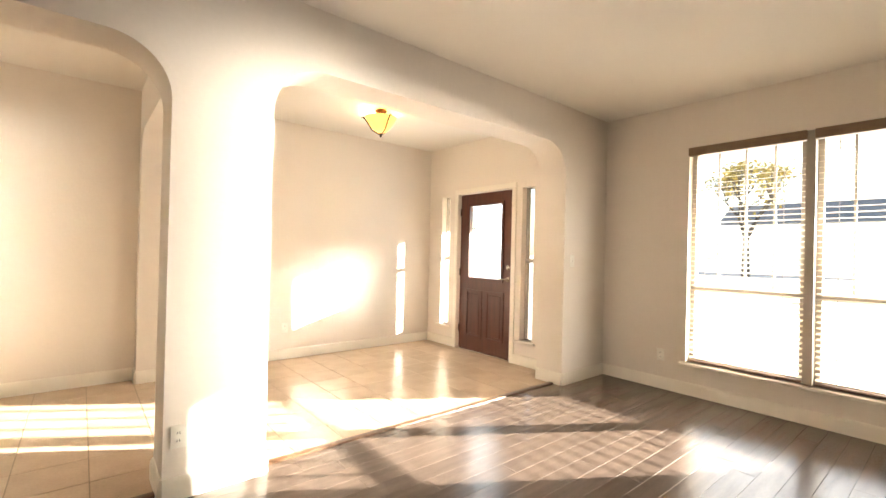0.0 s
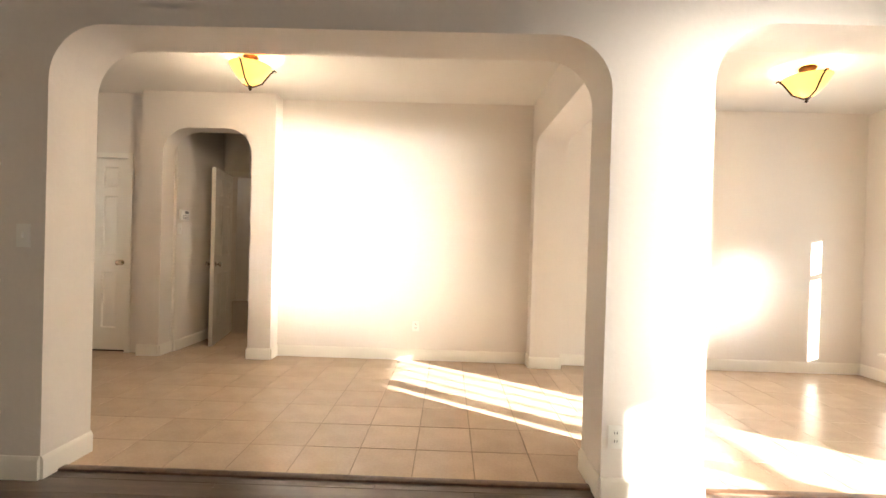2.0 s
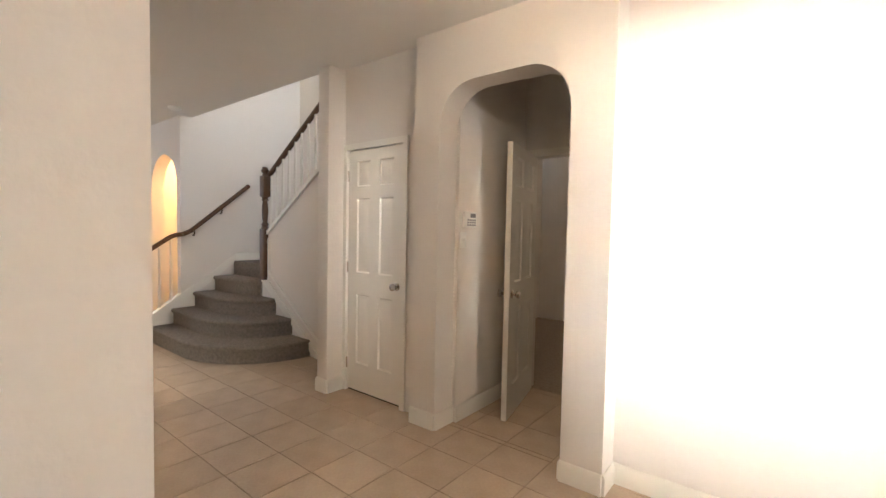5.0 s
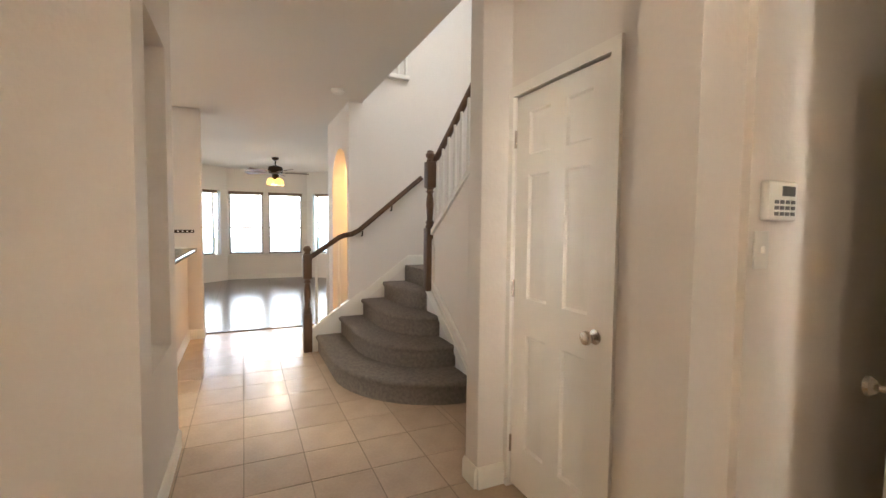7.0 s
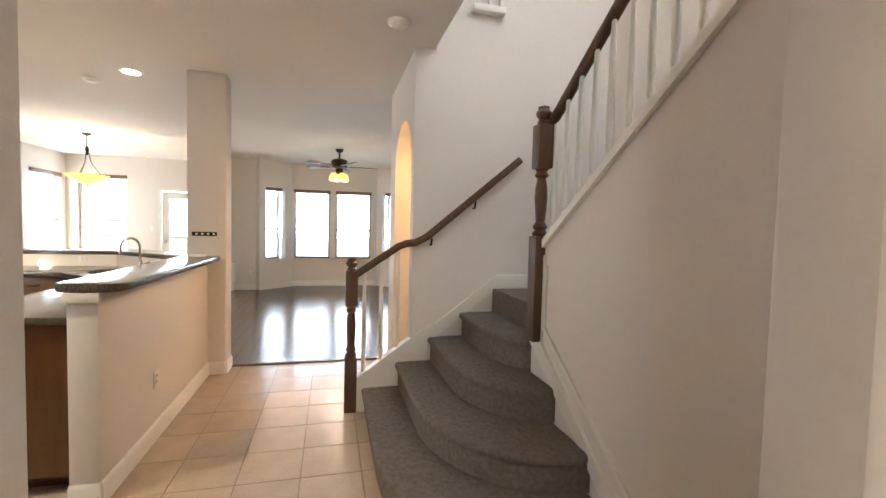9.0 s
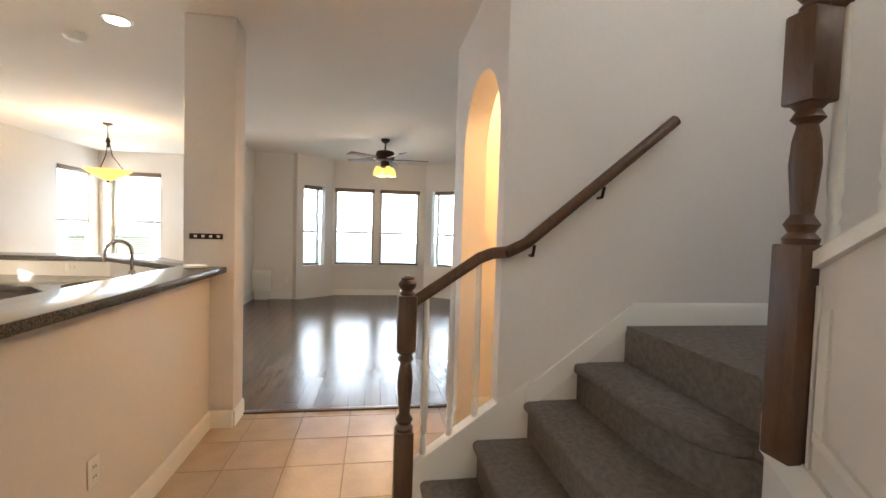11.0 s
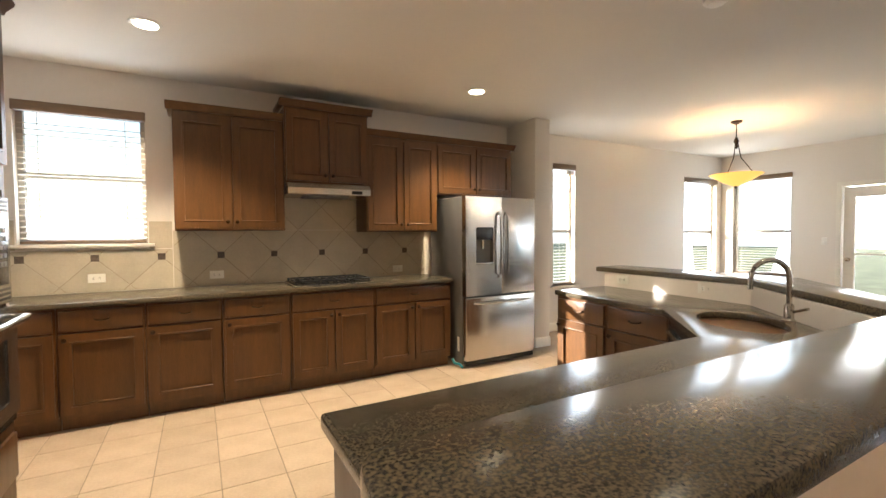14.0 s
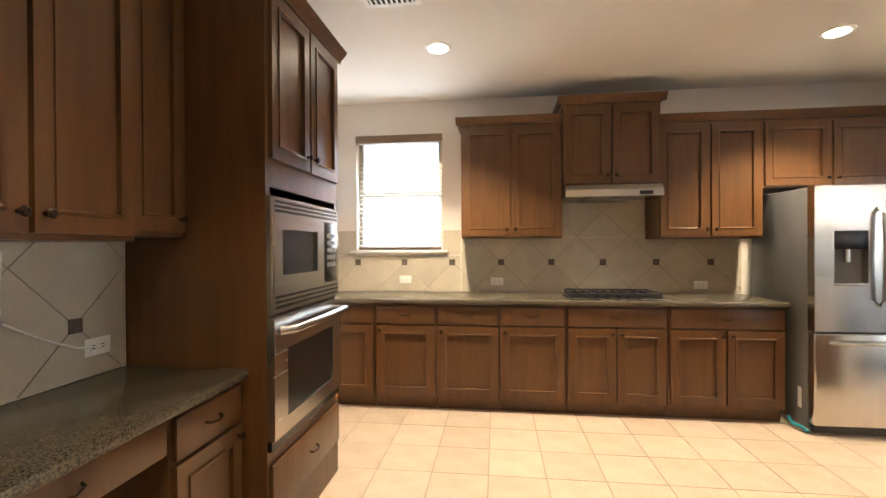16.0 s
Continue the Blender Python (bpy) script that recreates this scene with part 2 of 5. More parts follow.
def part(name, bm, mat, parent, label=""):
    ob = new(name, mesh(name, bm, mat))
    ob.parent = parent
    return tagged(ob, label)


def thing(name, label, category, at=(0, 0, 0), group="", kind=""):
    ob = new(name)
    ob.empty_display_size = 0.1
    ob.location = at
    return tagged(ob, label, category, group, kind)


def solid(name, bm, mat, label="", category="", kind="", group=""):
    return tagged(new(name, mesh(name, bm, mat)), label, category, group, kind)


def structure(name, bm, mat, label="", category="wall"):
    return solid(name, bm, mat, label, category, "structure")


def notch_outline(u0, u1, v0, v1, gaps):
    """A wall's outline with openings that reach the floor cut up from its lower edge."""
    o = [(u0, v0)]
    for g in sorted(gaps):
        o += [(u, max(v, v0)) for u, v in g]
    return o + [(u1, v0), (u1, v1), (u0, v1)]


def ywall(name, y0, y1, x0, x1, gaps=(), holes=(), z0=0.0, z1=2.74, mat=None, label="beige painted drywall wall"):
    return structure(name, prism(notch_outline(x0, x1, z0, z1, gaps), holes, Matrix.Translation((0, y0, 0)) @ YM, y1 - y0), mat or PAINT, label)


def xwall(name, x0, x1, y0, y1, gaps=(), holes=(), z0=0.0, z1=2.74, mat=None, label="beige painted drywall wall"):
    return structure(name, prism(notch_outline(y0, y1, z0, z1, gaps), holes, Matrix.Translation((x0, 0, 0)) @ XM, x1 - x0), mat or PAINT, label)

# ---- structure ----
A1, A2 = (-1.945, 0.85), (1.35, 4.17)
ywall("wall_arches", 2.547, 2.853, -2.38, 4.917, [arch(*A1, 2.28, 0.27), arch(*A2, 2.36, 0.30)], label="beige drywall with two wide round-cornered archways")
xwall("wall_dining_window", 4.917, 5.07, -2.0, 2.853, holes=[rect(-0.08, 1.70, 0.30, 2.31)])
xwall("wall_dining_west", -2.53, -2.38, -2.0, 2.853)
ywall("wall_dining_south", -2.15, -2.0, -2.53, 5.07)
xwall("wall_entry_door", 4.44, 4.60, 2.853, 5.05, [rect(3.46, 4.42, 0, 2.06)[0:1] + [(3.46, 2.06), (4.42, 2.06), (4.42, 0)]], [rect(3.14, 3.32, 0.28, 2.05), rect(4.60, 4.77, 0.28, 2.05)])
ywall("wall_hall_north", 5.05, 5.20, -1.745, 4.60)
xwall("wall_hall_arch", 0.93, 1.24, 2.853, 5.05, [arch(3.05, 4.88, 2.33, 0.2)])
ywall("wall_vestibule_arch", 4.87, 5.07, -3.13, -1.745, [arch(-2.907, -1.982, 2.37, 0.27)], label="beige drywall with a narrow round-cornered archway")
ywall("wall_closet", 4.975, 5.09, -4.03, -3.13, [[(-3.99, 0), (-3.99, 2.06), (-3.335, 2.06), (-3.335, 0)]])
structure("wall_pilaster", box(-4.17, -4.03, 4.80, 5.34, 0, 2.74, 0.012), PAINT, "narrow beige drywall pilaster beside the closet door")
xwall("wall_vestibule_west", -3.0, -2.88, 5.07, 6.05)
ywall("wall_bedroom_south", 6.05, 6.17, -4.2, -2.88)
xwall("wall_bedroom_west", -4.32, -4.2, 6.05, 9.2)
xwall("wall_vestibule_east", -1.745, -1.6, 5.2, 9.2)
ywall("wall_bedroom_door", 6.05, 6.17, -2.88, -1.745, [[(-2.80, 0), (-2.80, 2.05), (-1.99, 2.05), (-1.99, 0)]])
ywall("wall_bedroom_north", 9.1, 9.2, -4.2, -1.6)
ywall("wall_hall_south", 2.70, 2.853, -4.12, -2.38)
structure("wall_niche_block", box(-5.15, -4.12, 2.853, 3.18, 0, 2.74), PAINT, "beige drywall block behind the niche")
ywall("wall_hall_niche", 3.18, 3.31, -5.15, -4.12, holes=[rect(-4.93, -4.36, 0.71, 2.35)], label="beige drywall beside the hall with a recessed art niche")
xwall("wall_kitchen_east", -4.45, -4.30, -1.1, 2.853)
ywall("wall_kitchen_south", -1.25, -1.1, -9.4, -4.30, holes=[rect(-5.54, -4.70, 1.31, 2.42)])
structure("wall_fridge_side", box(-9.65, -9.42, -1.25, -0.58, 0, 2.74, 0.012), PAINT, "beige drywall stub beside the refrigerator")
ywall("wall_nook_south", -1.30, -1.15, -14.4, -9.65, holes=[rect(-10.66, -10.24, 0.63, 2.34), rect(-14.25, -13.27, 0.63, 2.32)])
xwall("wall_nook_west", -14.55, -14.4, -1.30, 1.95, [[(0.60, 0), (0.60, 2.05), (1.44, 2.05), (1.44, 0)]], [rect(-0.94, -0.04, 0.63, 2.34)])
ywall("wall_nook_divider", 1.83, 1.95, -14.4, -12.3)
xwall("wall_living_southwest", -13.65, -13.5, 1.95, 2.65)
structure("wall_column", box(-8.24, -8.02, 2.91, 3.235, 0, 2.74, 0.015), PAINT, "square beige drywall column at the end of the bar")
ywall("wall_living_north", 6.6, 6.75, -13.65, -8.3)
xwall("wall_living_northwest", -13.65, -13.5, 5.95, 6.75)
xwall("wall_bay_middle", -14.2, -14.05, 3.25, 5.28, holes=[rect(3.37, 4.15, 0.63, 2.18), rect(4.28, 5.085, 0.63, 2.18)])


def slant_wall(name, p, q, hole):
    d = Vector((q[0] - p[0], q[1] - p[1], 0))
    m = Matrix.Translation((p[0], p[1], 0)) @ Matrix.Rotation(math.atan2(d.y, d.x), 4, "Z") @ YM
    return structure(name, prism(rect(0, d.length, 0, 2.74), [hole], m, 0.12), PAINT, "beige painted bay window wall")


slant_wall("wall_bay_south", (-14.05, 3.25), (-13.5, 2.65), rect(0.18, 0.66, 0.63, 2.18))
slant_wall("wall_bay_north", (-13.5, 5.95), (-14.05, 5.28), rect(0.20, 0.70, 0.63, 2.18))
ywall("wall_hall_glow", 4.76, 4.916, -8.11, -6.93, [arch(-7.90, -7.03, 2.31, 0.42)], label="beige drywall with a tall arched opening")
xwall("wall_stair_west", -7.05, -6.93, 4.916, 6.55, z1=5.4)
ywall("wall_stair_back", 6.43, 6.55, -6.93, -3.0, z1=5.4)
xwall("wall_glow_west", -8.23, -8.11, 4.76, 6.6)
ywall("wall_glow_back", 5.9, 6.0, -8.11, -7.05)
structure("wall_upper_hall", box(-7.05, -3.0, 4.78, 4.90, 2.98, 5.4), PAINT, "painted upper stairwell wall")
xwall("wall_stair_east", -3.12, -3.0, 5.20, 6.55, z1=5.4)
xwall("wall_stairwell_east", -4.15, -4.05, 4.78, 5.34, z0=2.98, z1=5.4)

CEIL = bmesh.new()
for b in ((-14.4, 5.3, -2.3, 4.90), (-14.4, -7.05, 4.90, 6.9), (-4.1, 5.3, 4.90, 9.4)):
    add_box(CEIL, b[0], b[1], b[2], b[3], 2.74, 2.98)
structure("ceiling", CEIL, WHITE, "smooth off-white painted ceiling", "ceiling")
structure("ceiling_stairwell", box(-7.1, -2.9, 4.75, 6.6, 5.4, 5.5), WHITE, "white stairwell ceiling", "ceiling")
structure("floor_slab", box(-14.4, 5.3, -2.3, 9.4, -0.2, -0.012), GROUT, "grey-brown grout bed under the tiles", "floor")
structure("ground", box(-400, 400, -400, 400, -0.5, -0.3), CONCRETE, "pale sunlit concrete drive and yard", "ground")


def sheet(name, x0, x1, y0, y1, mat, label):
    return structure(name, box(x0, x1, y0, y1, -0.012, 0.0), mat, label, "floor")


structure("porch_roof", box(5.07, 8.67, -6.0, 9.0, 2.86, 3.0), TRIM, "painted porch soffit outside the front window", "roof")
structure("floor_bedroom", box(-4.2, -1.6, 6.1, 9.2, -0.012, 0.0), TANCARPET, "brown carpet in the dim side room", "floor")


# ---- trim ----
def baseboard(x0, y0, x1, y1, h=0.115, z=0.0):
    """A moulded board along a wall, on the left of the way from the first point to the second."""
    d = Vector((x1 - x0, y1 - y0, 0))
    prof = [(0, 0), (0.016, 0), (0.016, h - 0.02), (0.009, h - 0.006), (0.005, h), (0, h)]
    m = Matrix.Translation((x0, y0, z)) @ Matrix.Rotation(math.atan2(d.y, d.x), 4, "Z") @ Matrix(((0, 0, 1, 0), (1, 0, 0, 0), (0, 1, 0, 0), (0, 0, 0, 1)))
    return structure("baseboard", prism(prof, [], m, d.length), TRIM, "off-white moulded baseboard along the wall", "baseboard")


for run in ((-1.945, 2.547, -2.38, 2.547), (1.35, 2.547, 0.85, 2.547), (4.917, 2.547, 4.17, 2.547), (-2.38, 2.547, -2.38, -2.0),
            (4.917, -2.0, 4.917, 2.547), (-1.945, 2.853, -1.945, 2.547), (0.85, 2.547, 0.85, 2.853), (1.35, 2.853, 1.35, 2.547), (4.17, 2.547, 4.17, 2.853),
            (4.60 - 0.16, 2.853, 4.44, 3.40), (4.44, 4.48, 4.44, 5.05), (4.44, 5.05, 1.24, 5.05), (1.24, 5.05, 1.24, 4.88), (1.24, 4.88, 0.93, 4.88), (0.93, 4.88, 0.93, 5.05),
            (0.93, 5.05, -1.745, 5.05), (-1.745, 5.05, -1.745, 4.87), (-1.745, 4.87, -1.982, 4.87), (-1.982, 4.87, -1.982, 5.07), (-2.907, 5.07, -2.907, 4.87),
            (-2.907, 4.87, -3.13, 4.87), (-3.13, 4.87, -3.13, 4.975), (-4.03, 4.975, -4.03, 4.80), (-4.03, 4.80, -4.17, 4.80), (-2.88, 6.05, -2.88, 5.07),
            (-8.02, 3.08, -6.08, 3.08)):
    baseboard(*run)
for run in ((-4.12, 2.853, -1.945, 2.853), (-4.12, 3.31, -4.12, 2.853), (-5.15, 3.31, -4.12, 3.31), (-6.08, 3.08, -6.08, 2.95), (-8.02, 3.23, -8.02, 3.08), (-8.24, 3.23, -8.02, 3.23), (-8.24, 2.95, -8.24, 3.23),
            (-13.5, 2.65, -13.5, 1.95), (-14.05, 3.25, -13.5, 2.65), (-14.05, 5.28, -14.05, 3.25), (-13.5, 5.95, -14.05, 5.28), (-13.5, 6.6, -13.5, 5.95),
            (-13.5, 1.95, -12.3, 1.95), (-14.4, 0.55, -14.4, -1.15), (-14.4, 1.83, -14.4, 1.5), (-14.4, -1.15, -9.65, -1.15), (-9.65, -0.58, -9.42, -0.58),
            (-6.93, 4.76, -7.03, 4.76), (-7.90, 4.76, -8.11, 4.76), (-8.11, 5.9, -8.11, 4.916), (-6.93, 6.43, -6.93, 5.45, 0.115, 0.925)):
    baseboard(*run)


def casing_y(name, y, x0, x1, top, out, w=0.062):
    """A door's casing on a wall that faces along y."""
    a = [(x0 - w, 0), (x0, 0), (x0, top), (x1, top), (x1, 0), (x1 + w, 0), (x1 + w, top + w), (x0 - w, top + w)]
    return structure(name, prism(a, [], Matrix.Translation((0, y, 0)) @ YM, out), TRIM, "white moulded door casing", "trim")


casing_y("trim_closet_door", 4.975, -3.99, -3.335, 2.055, -0.016, 0.05)
casing_y("trim_bedroom_door", 6.05, -2.80, -1.99, 2.05, -0.014)
fd = [(3.40, 0), (3.46, 0), (3.46, 2.06), (4.42, 2.06), (4.42, 0), (4.48, 0), (4.48, 2.12), (3.40, 2.12)]
structure("trim_front_door", prism(fd, [], Matrix.Translation((4.44, 0, 0)) @ XM, -0.018), TRIM, "white moulded front door casing", "trim")
structure("threshold", box(4.42, 4.60, 3.46, 4.42, 0.0, 0.018, 0.004), NICKEL, "metal threshold under the front door", "trim")
structure("floor_transition", box(-8.27, -8.215, 3.23, 4.76, -0.01, 0.012, 0.005), NEWEL, "dark wood strip between tiles and planks", "trim")
structure("floor_transition", box(-1.945, 4.17, 2.63, 2.68, -0.01, 0.011, 0.005), NEWEL, "dark wood strip between tiles and planks", "trim")

# ---- windows and blinds ----
SLATS = {}


def window(name, m, w, z0, z1, rail=None, slat_gap=0.045, stile=0.04, depth=0.13, valance=True, muntins=(), sill=True, tilt=0):
    """A sash window in an opening w wide, in a frame where x runs along it and +y points indoors."""
    win = thing(name, "single-hung window with a pale frame in the wall", "window", kind="structure")
    win.matrix_world = m
    y = -depth
    part("window_frame", prism(rect(0, w, z0, z1), [rect(stile, w - stile, z0 + stile, z1 - stile)], Matrix.Translation((0, y, 0)) @ YM, 0.05), FRAME, win)
    r = rail if rail else (z0 + z1) / 2
    part("meeting_rail", box(stile, w - stile, y - 0.005, y + 0.055, r - 0.022, r + 0.022, 0.004), FRAME, win)
    for a, b in ((z0 + stile, r - 0.022), (r + 0.022, z1 - stile)):
        g = part("pane", box(stile, w - stile, y + 0.02, y + 0.026, a, b), GLASS, win)
        g.visible_shadow = False
    for u in muntins:
        part("muntin", box(u - 0.008, u + 0.008, y + 0.012, y + 0.034, r, z1 - stile), FRAME, win)
    if sill:
        part("window_sill", box(-0.05, w + 0.05, -0.09, 0.05, z0 - 0.026, z0, 0.006), TRIM, win, "white painted sill board")
    if not slat_gap:
        return win
    bl = thing("window_blind", "tan slatted blind hanging open in the window", "blind", group="window blinds")
    bl.matrix_world = m
    if valance:
        part("valance", box(-0.006, w + 0.006, -0.04, 0.018, z1 - 0.075, z1 + 0.004, 0.006), VALANCE, bl, "brown wooden valance")
    key = round(w, 2)
    if key not in SLATS:
        SLATS[key] = mesh("slat", box(0.012, w - 0.012, -0.024, 0.024, -0.0014, 0.0014), BLIND, False)
    k = int((z1 - z0 - 0.12) / slat_gap)
    for i in range(k):
        s = new("slat", SLATS[key])
        s.parent = bl
        s.location, s.rotation_euler = (0, -0.045, z0 + 0.05 + i * slat_gap), (radians(tilt), 0, 0)
    part("bottom_rail", box(0.012, w - 0.012, -0.066, -0.024, z0 + 0.008, z0 + 0.028, 0.004), VALANCE, bl, "brown wooden bottom rail")
    for u in (0.14, w - 0.14):
        part("cord", box(u - 0.002, u + 0.002, -0.022, -0.02, z0 + 0.03, z1 - 0.07), BLIND, bl)
    return win


def facing(x, y, rz):
    return pose(x, y, 0, 0, 0, rz)


# rz 0: indoors is +y; 90: indoors is -x; -90: indoors is +x
window("window_1", facing(4.917, 0.84, 90), 0.86, 0.30, 2.31, 0.99, muntins=(0.22, 0.43, 0.64), tilt=-12)
window("window_2", facing(4.917, -0.08, 90), 0.86, 0.30, 2.31, 0.99, muntins=(0.22, 0.43, 0.64), tilt=-12)
structure("window_mullion", box(4.925, 5.06, 0.78, 0.84, 0.30, 2.31), FRAME, "pale post between two windows", "window")
window("window_3", facing(-5.54, -1.1, 0), 0.84, 1.31, 2.42, 1.86, tilt=-14)
window("window_4", facing(-10.66, -1.15, 0), 0.42, 0.63, 2.34, 1.40)
window("window_5", facing(-14.25, -1.15, 0), 0.98, 0.63, 2.32, 1.38)
window("window_6", facing(-14.4, -0.04, -90), 0.90, 0.63, 2.34, 1.38)
window("window_7", facing(-14.05, 4.15, -90), 0.78, 0.63, 2.18, 1.29)
window("window_8", facing(-14.05, 5.085, -90), 0.805, 0.63, 2.18, 1.29)


def slant(p, q, u):
    d = Vector((q[0] - p[0], q[1] - p[1], 0)).normalized()
    a = math.degrees(math.atan2(d.y, d.x))
    return pose(p[0] + d.x * u, p[1] + d.y * u, 0, 0, 0, a)


window("window_9", slant((-13.5, 2.65), (-14.05, 3.25), 0.15) @ pose(0.48, 0, 0, 0, 0, 180), 0.48, 0.63, 2.18, 1.29)
window("window_10", slant((-14.05, 5.28), (-13.5, 5.95), 0.167) @ pose(0.50, 0, 0, 0, 0, 180), 0.50, 0.63, 2.18, 1.29)
for nm, ya, yb in (("window_11", 3.14, 3.32), ("window_12", 4.60, 4.77)):
    window(nm, facing(4.44, ya, 90), yb - ya, 0.28, 2.05, 1.2, slat_gap=0, stile=0.012)


# ---- doors ----
def panel_sheet(w, h, panels, t=0.013):
    """The proud stiles and rails of a panelled door, with bevelled fields in them."""
    bm = prism(rect(0, w, 0, h), [rect(*p) for p in panels], YM, t)
    for a, b, c, d in panels:
        rings = [[bm.verts.new(p) for p in ((a + i, y, c + i), (b - i, y, c + i), (b - i, y, d - i), (a + i, y, d - i))]
                 for i, y in ((0.0, t * 0.95), (0.010, 0.002), (0.016, 0.002), (0.040, t * 0.8))]
        for r0, r1 in zip(rings, rings[1:]):
            for k in range(4):
                bm.faces.new((r0[k], r0[(k + 1) % 4], r1[(k + 1) % 4], r1[k]))
        bm.faces.new(rings[-1])
    return bm


def six_panels(w, h):
    s, c = w * 0.17, w * 0.175
    cols = ((s, (w - c) / 2), ((w + c) / 2, w - s))
    rows = ((0.115 * h, 0.405 * h), (0.497 * h, 0.803 * h), (0.852 * h, 0.955 * h))
    return [(a, b, c0, c1) for a, b in cols for c0, c1 in rows]


def knob(parent, x, z, y, sign, mat=NICKEL):
    prof = [(0.030, 0), (0.031, 0.006), (0.012, 0.010), (0.011, 0.028), (0.022, 0.036), (0.029, 0.048), (0.027, 0.060), (0.012, 0.066)]
    bm = lathe(prof, 20)
    bm.transform(Matrix.Translation((x, y, z)) @ Matrix.Rotation(radians(-90 * sign), 4, "X"))
    return part("door_knob", bm, mat, parent, "satin nickel round knob")


def white_door(name, m, w, h, knob_x, hinge_x, label):
    d = thing(name, label, "door", kind="structure")
    d.matrix_world = m
    part("leaf", box(0, w, 0.013, 0.027, 0, h), DOORW, d)
    part("front_panels", flip_y(panel_sheet(w, h, six_panels(w, h)), 0.013), DOORW, d)
    bk = panel_sheet(w, h, six_panels(w, h))
    bk.transform(Matrix.Translation((0, 0.027, 0)))
    part("back_panels", bk, DOORW, d)
    knob(d, knob_x, 0.93, 0.0, -1)
    knob(d, knob_x, 0.93, 0.040, 1)
    for z in (0.22, 1.05, 1.82):
        part("hinge", cyl((hinge_x, -0.006, z - 0.045), (hinge_x, -0.006, z + 0.045), 0.007), NICKEL, d, "satin nickel butt hinge")
    return d


def flip_y(bm, t):
    bm.transform(Matrix.Translation((0, t, 0)) @ Matrix.Diagonal((1, -1, 1, 1)))
    return bm


white_door("door_1", pose(-3.987, 4.983, 0.02), 0.649, 2.03, 0.59, 0.0, "closed white six-panel closet door with nickel hardware")
# Solid dark strip; its colour stands in for shade below the door.
structure("door_gap_shade", box(-3.99, -3.335, 5.0, 5.05, 0.0, 0.019), DARKGAP, "dark strip coloured as the shade under the closet door", "door")
ang = math.degrees(math.atan2(5.30 - 6.04, -2.625 + 2.80))
white_door("door_2", pose(-2.80, 6.04, 0.01, 0, 0, ang), 0.76, 2.03, 0.70, 0.0, "white six-panel door standing open into the vestibule")

# front door: dark wood with a leaded glass light
fdoor = thing("door_3", "dark mahogany front door with a leaded glass light", "door", kind="structure")
fdoor.matrix_world = pose(4.475, 3.475, 0.018, 0, 0, 90)
GLZ = (0.18, 0.745, 0.94, 1.87)
part("leaf", prism(rect(0, 0.93, 0, 2.03), [rect(*GLZ)], YM, -0.04), MAHOGANY, fdoor)
fr = prism(rect(0.145, 0.78, 0.905, 1.905), [rect(*GLZ)], YM, 0.016)
part("glass_frame", fr, MAHOGANY, fdoor)
for a, b in ((0.13, 0.43), (0.50, 0.80)):
    part("lower_panel", add_box(prism(rect(a, b, 0.16, 0.78), [rect(a + 0.03, b - 0.03, 0.19, 0.75)], YM, 0.010), a + 0.05, b - 0.05, 0, 0.008, 0.21, 0.73, 0.005, 1), MAHOGANY, fdoor)
gp = part("glass_pane", box(GLZ[0], GLZ[1], -0.026, -0.018, GLZ[2], GLZ[3]), FROST, fdoor, "textured leaded glass")
gp.visible_shadow = False
cx = (GLZ[0] + GLZ[1]) / 2
came = bmesh.new()
for x0, x1 in ((GLZ[0] + 0.07, GLZ[0] + 0.082), (GLZ[1] - 0.078, GLZ[1] - 0.07)):
    add_box(came, x0, x1, -0.018, -0.010, 0.98, 1.58)
add_box(came, GLZ[0] + 0.01, GLZ[1] - 0.01, -0.018, -0.010, 1.573, 1.585)
add_box(came, cx - 0.006, cx + 0.006, -0.018, -0.010, 1.42, 1.86)
for rad in (0.21, 0.12):
    for i in range(16):
        a0, a1 = math.pi * i / 16, math.pi * (i + 1) / 16
        add_cyl(came, (cx + rad * math.cos(a0), -0.014, 1.58 + rad * math.sin(a0)), (cx + rad * math.cos(a1), -0.014, 1.58 + rad * math.sin(a1)), 0.006, n=6)
for s in (-1, 1):
    for i in range(14):
        f0, f1 = i / 14, (i + 1) / 14
        w0, w1 = 0.10 * math.sin(f0 * math.pi * 1.6), 0.10 * math.sin(f1 * math.pi * 1.6)
        add_cyl(came, (cx + s * w0, -0.014, 1.56 - 0.5 * f0), (cx + s * w1, -0.014, 1.56 - 0.5 * f1), 0.0055, n=6)
        add_cyl(came, (cx + s * (0.02 + 0.19 * f0), -0.014, 1.02 - 0.03 * math.sin(f0 * 9)), (cx + s * (0.02 + 0.19 * f1), -0.014, 1.02 - 0.03 * math.sin(f1 * 9)), 0.0055, n=6)
part("lead_came", came, IRON, fdoor, "dark lead lines in an arched pattern")
for z in (0.25, 1.0, 1.8):
    part("hinge", cyl((0.93, 0.004, z - 0.05), (0.93, 0.004, z + 0.05), 0.008), BRONZE, fdoor)
db = lathe([(0.030, 0), (0.030, 0.012), (0.018, 0.020)], 20)
db.transform(Matrix.Translation((0.065, 0, 1.09)) @ Matrix.Rotation(radians(-90), 4, "X"))
part("deadbolt", db, NICKEL, fdoor, "satin nickel deadbolt")
lv = lathe([(0.030, 0), (0.030, 0.010), (0.012, 0.016), (0.012, 0.05)], 20)
lv.transform(Matrix.Translation((0.065, 0, 0.95)) @ Matrix.Rotation(radians(-90), 4, "X"))
add_box(lv, 0.055, 0.185, 0.042, 0.056, 0.942, 0.958, 0.006)
part("door_lever", lv, NICKEL, fdoor, "satin nickel lever handle")

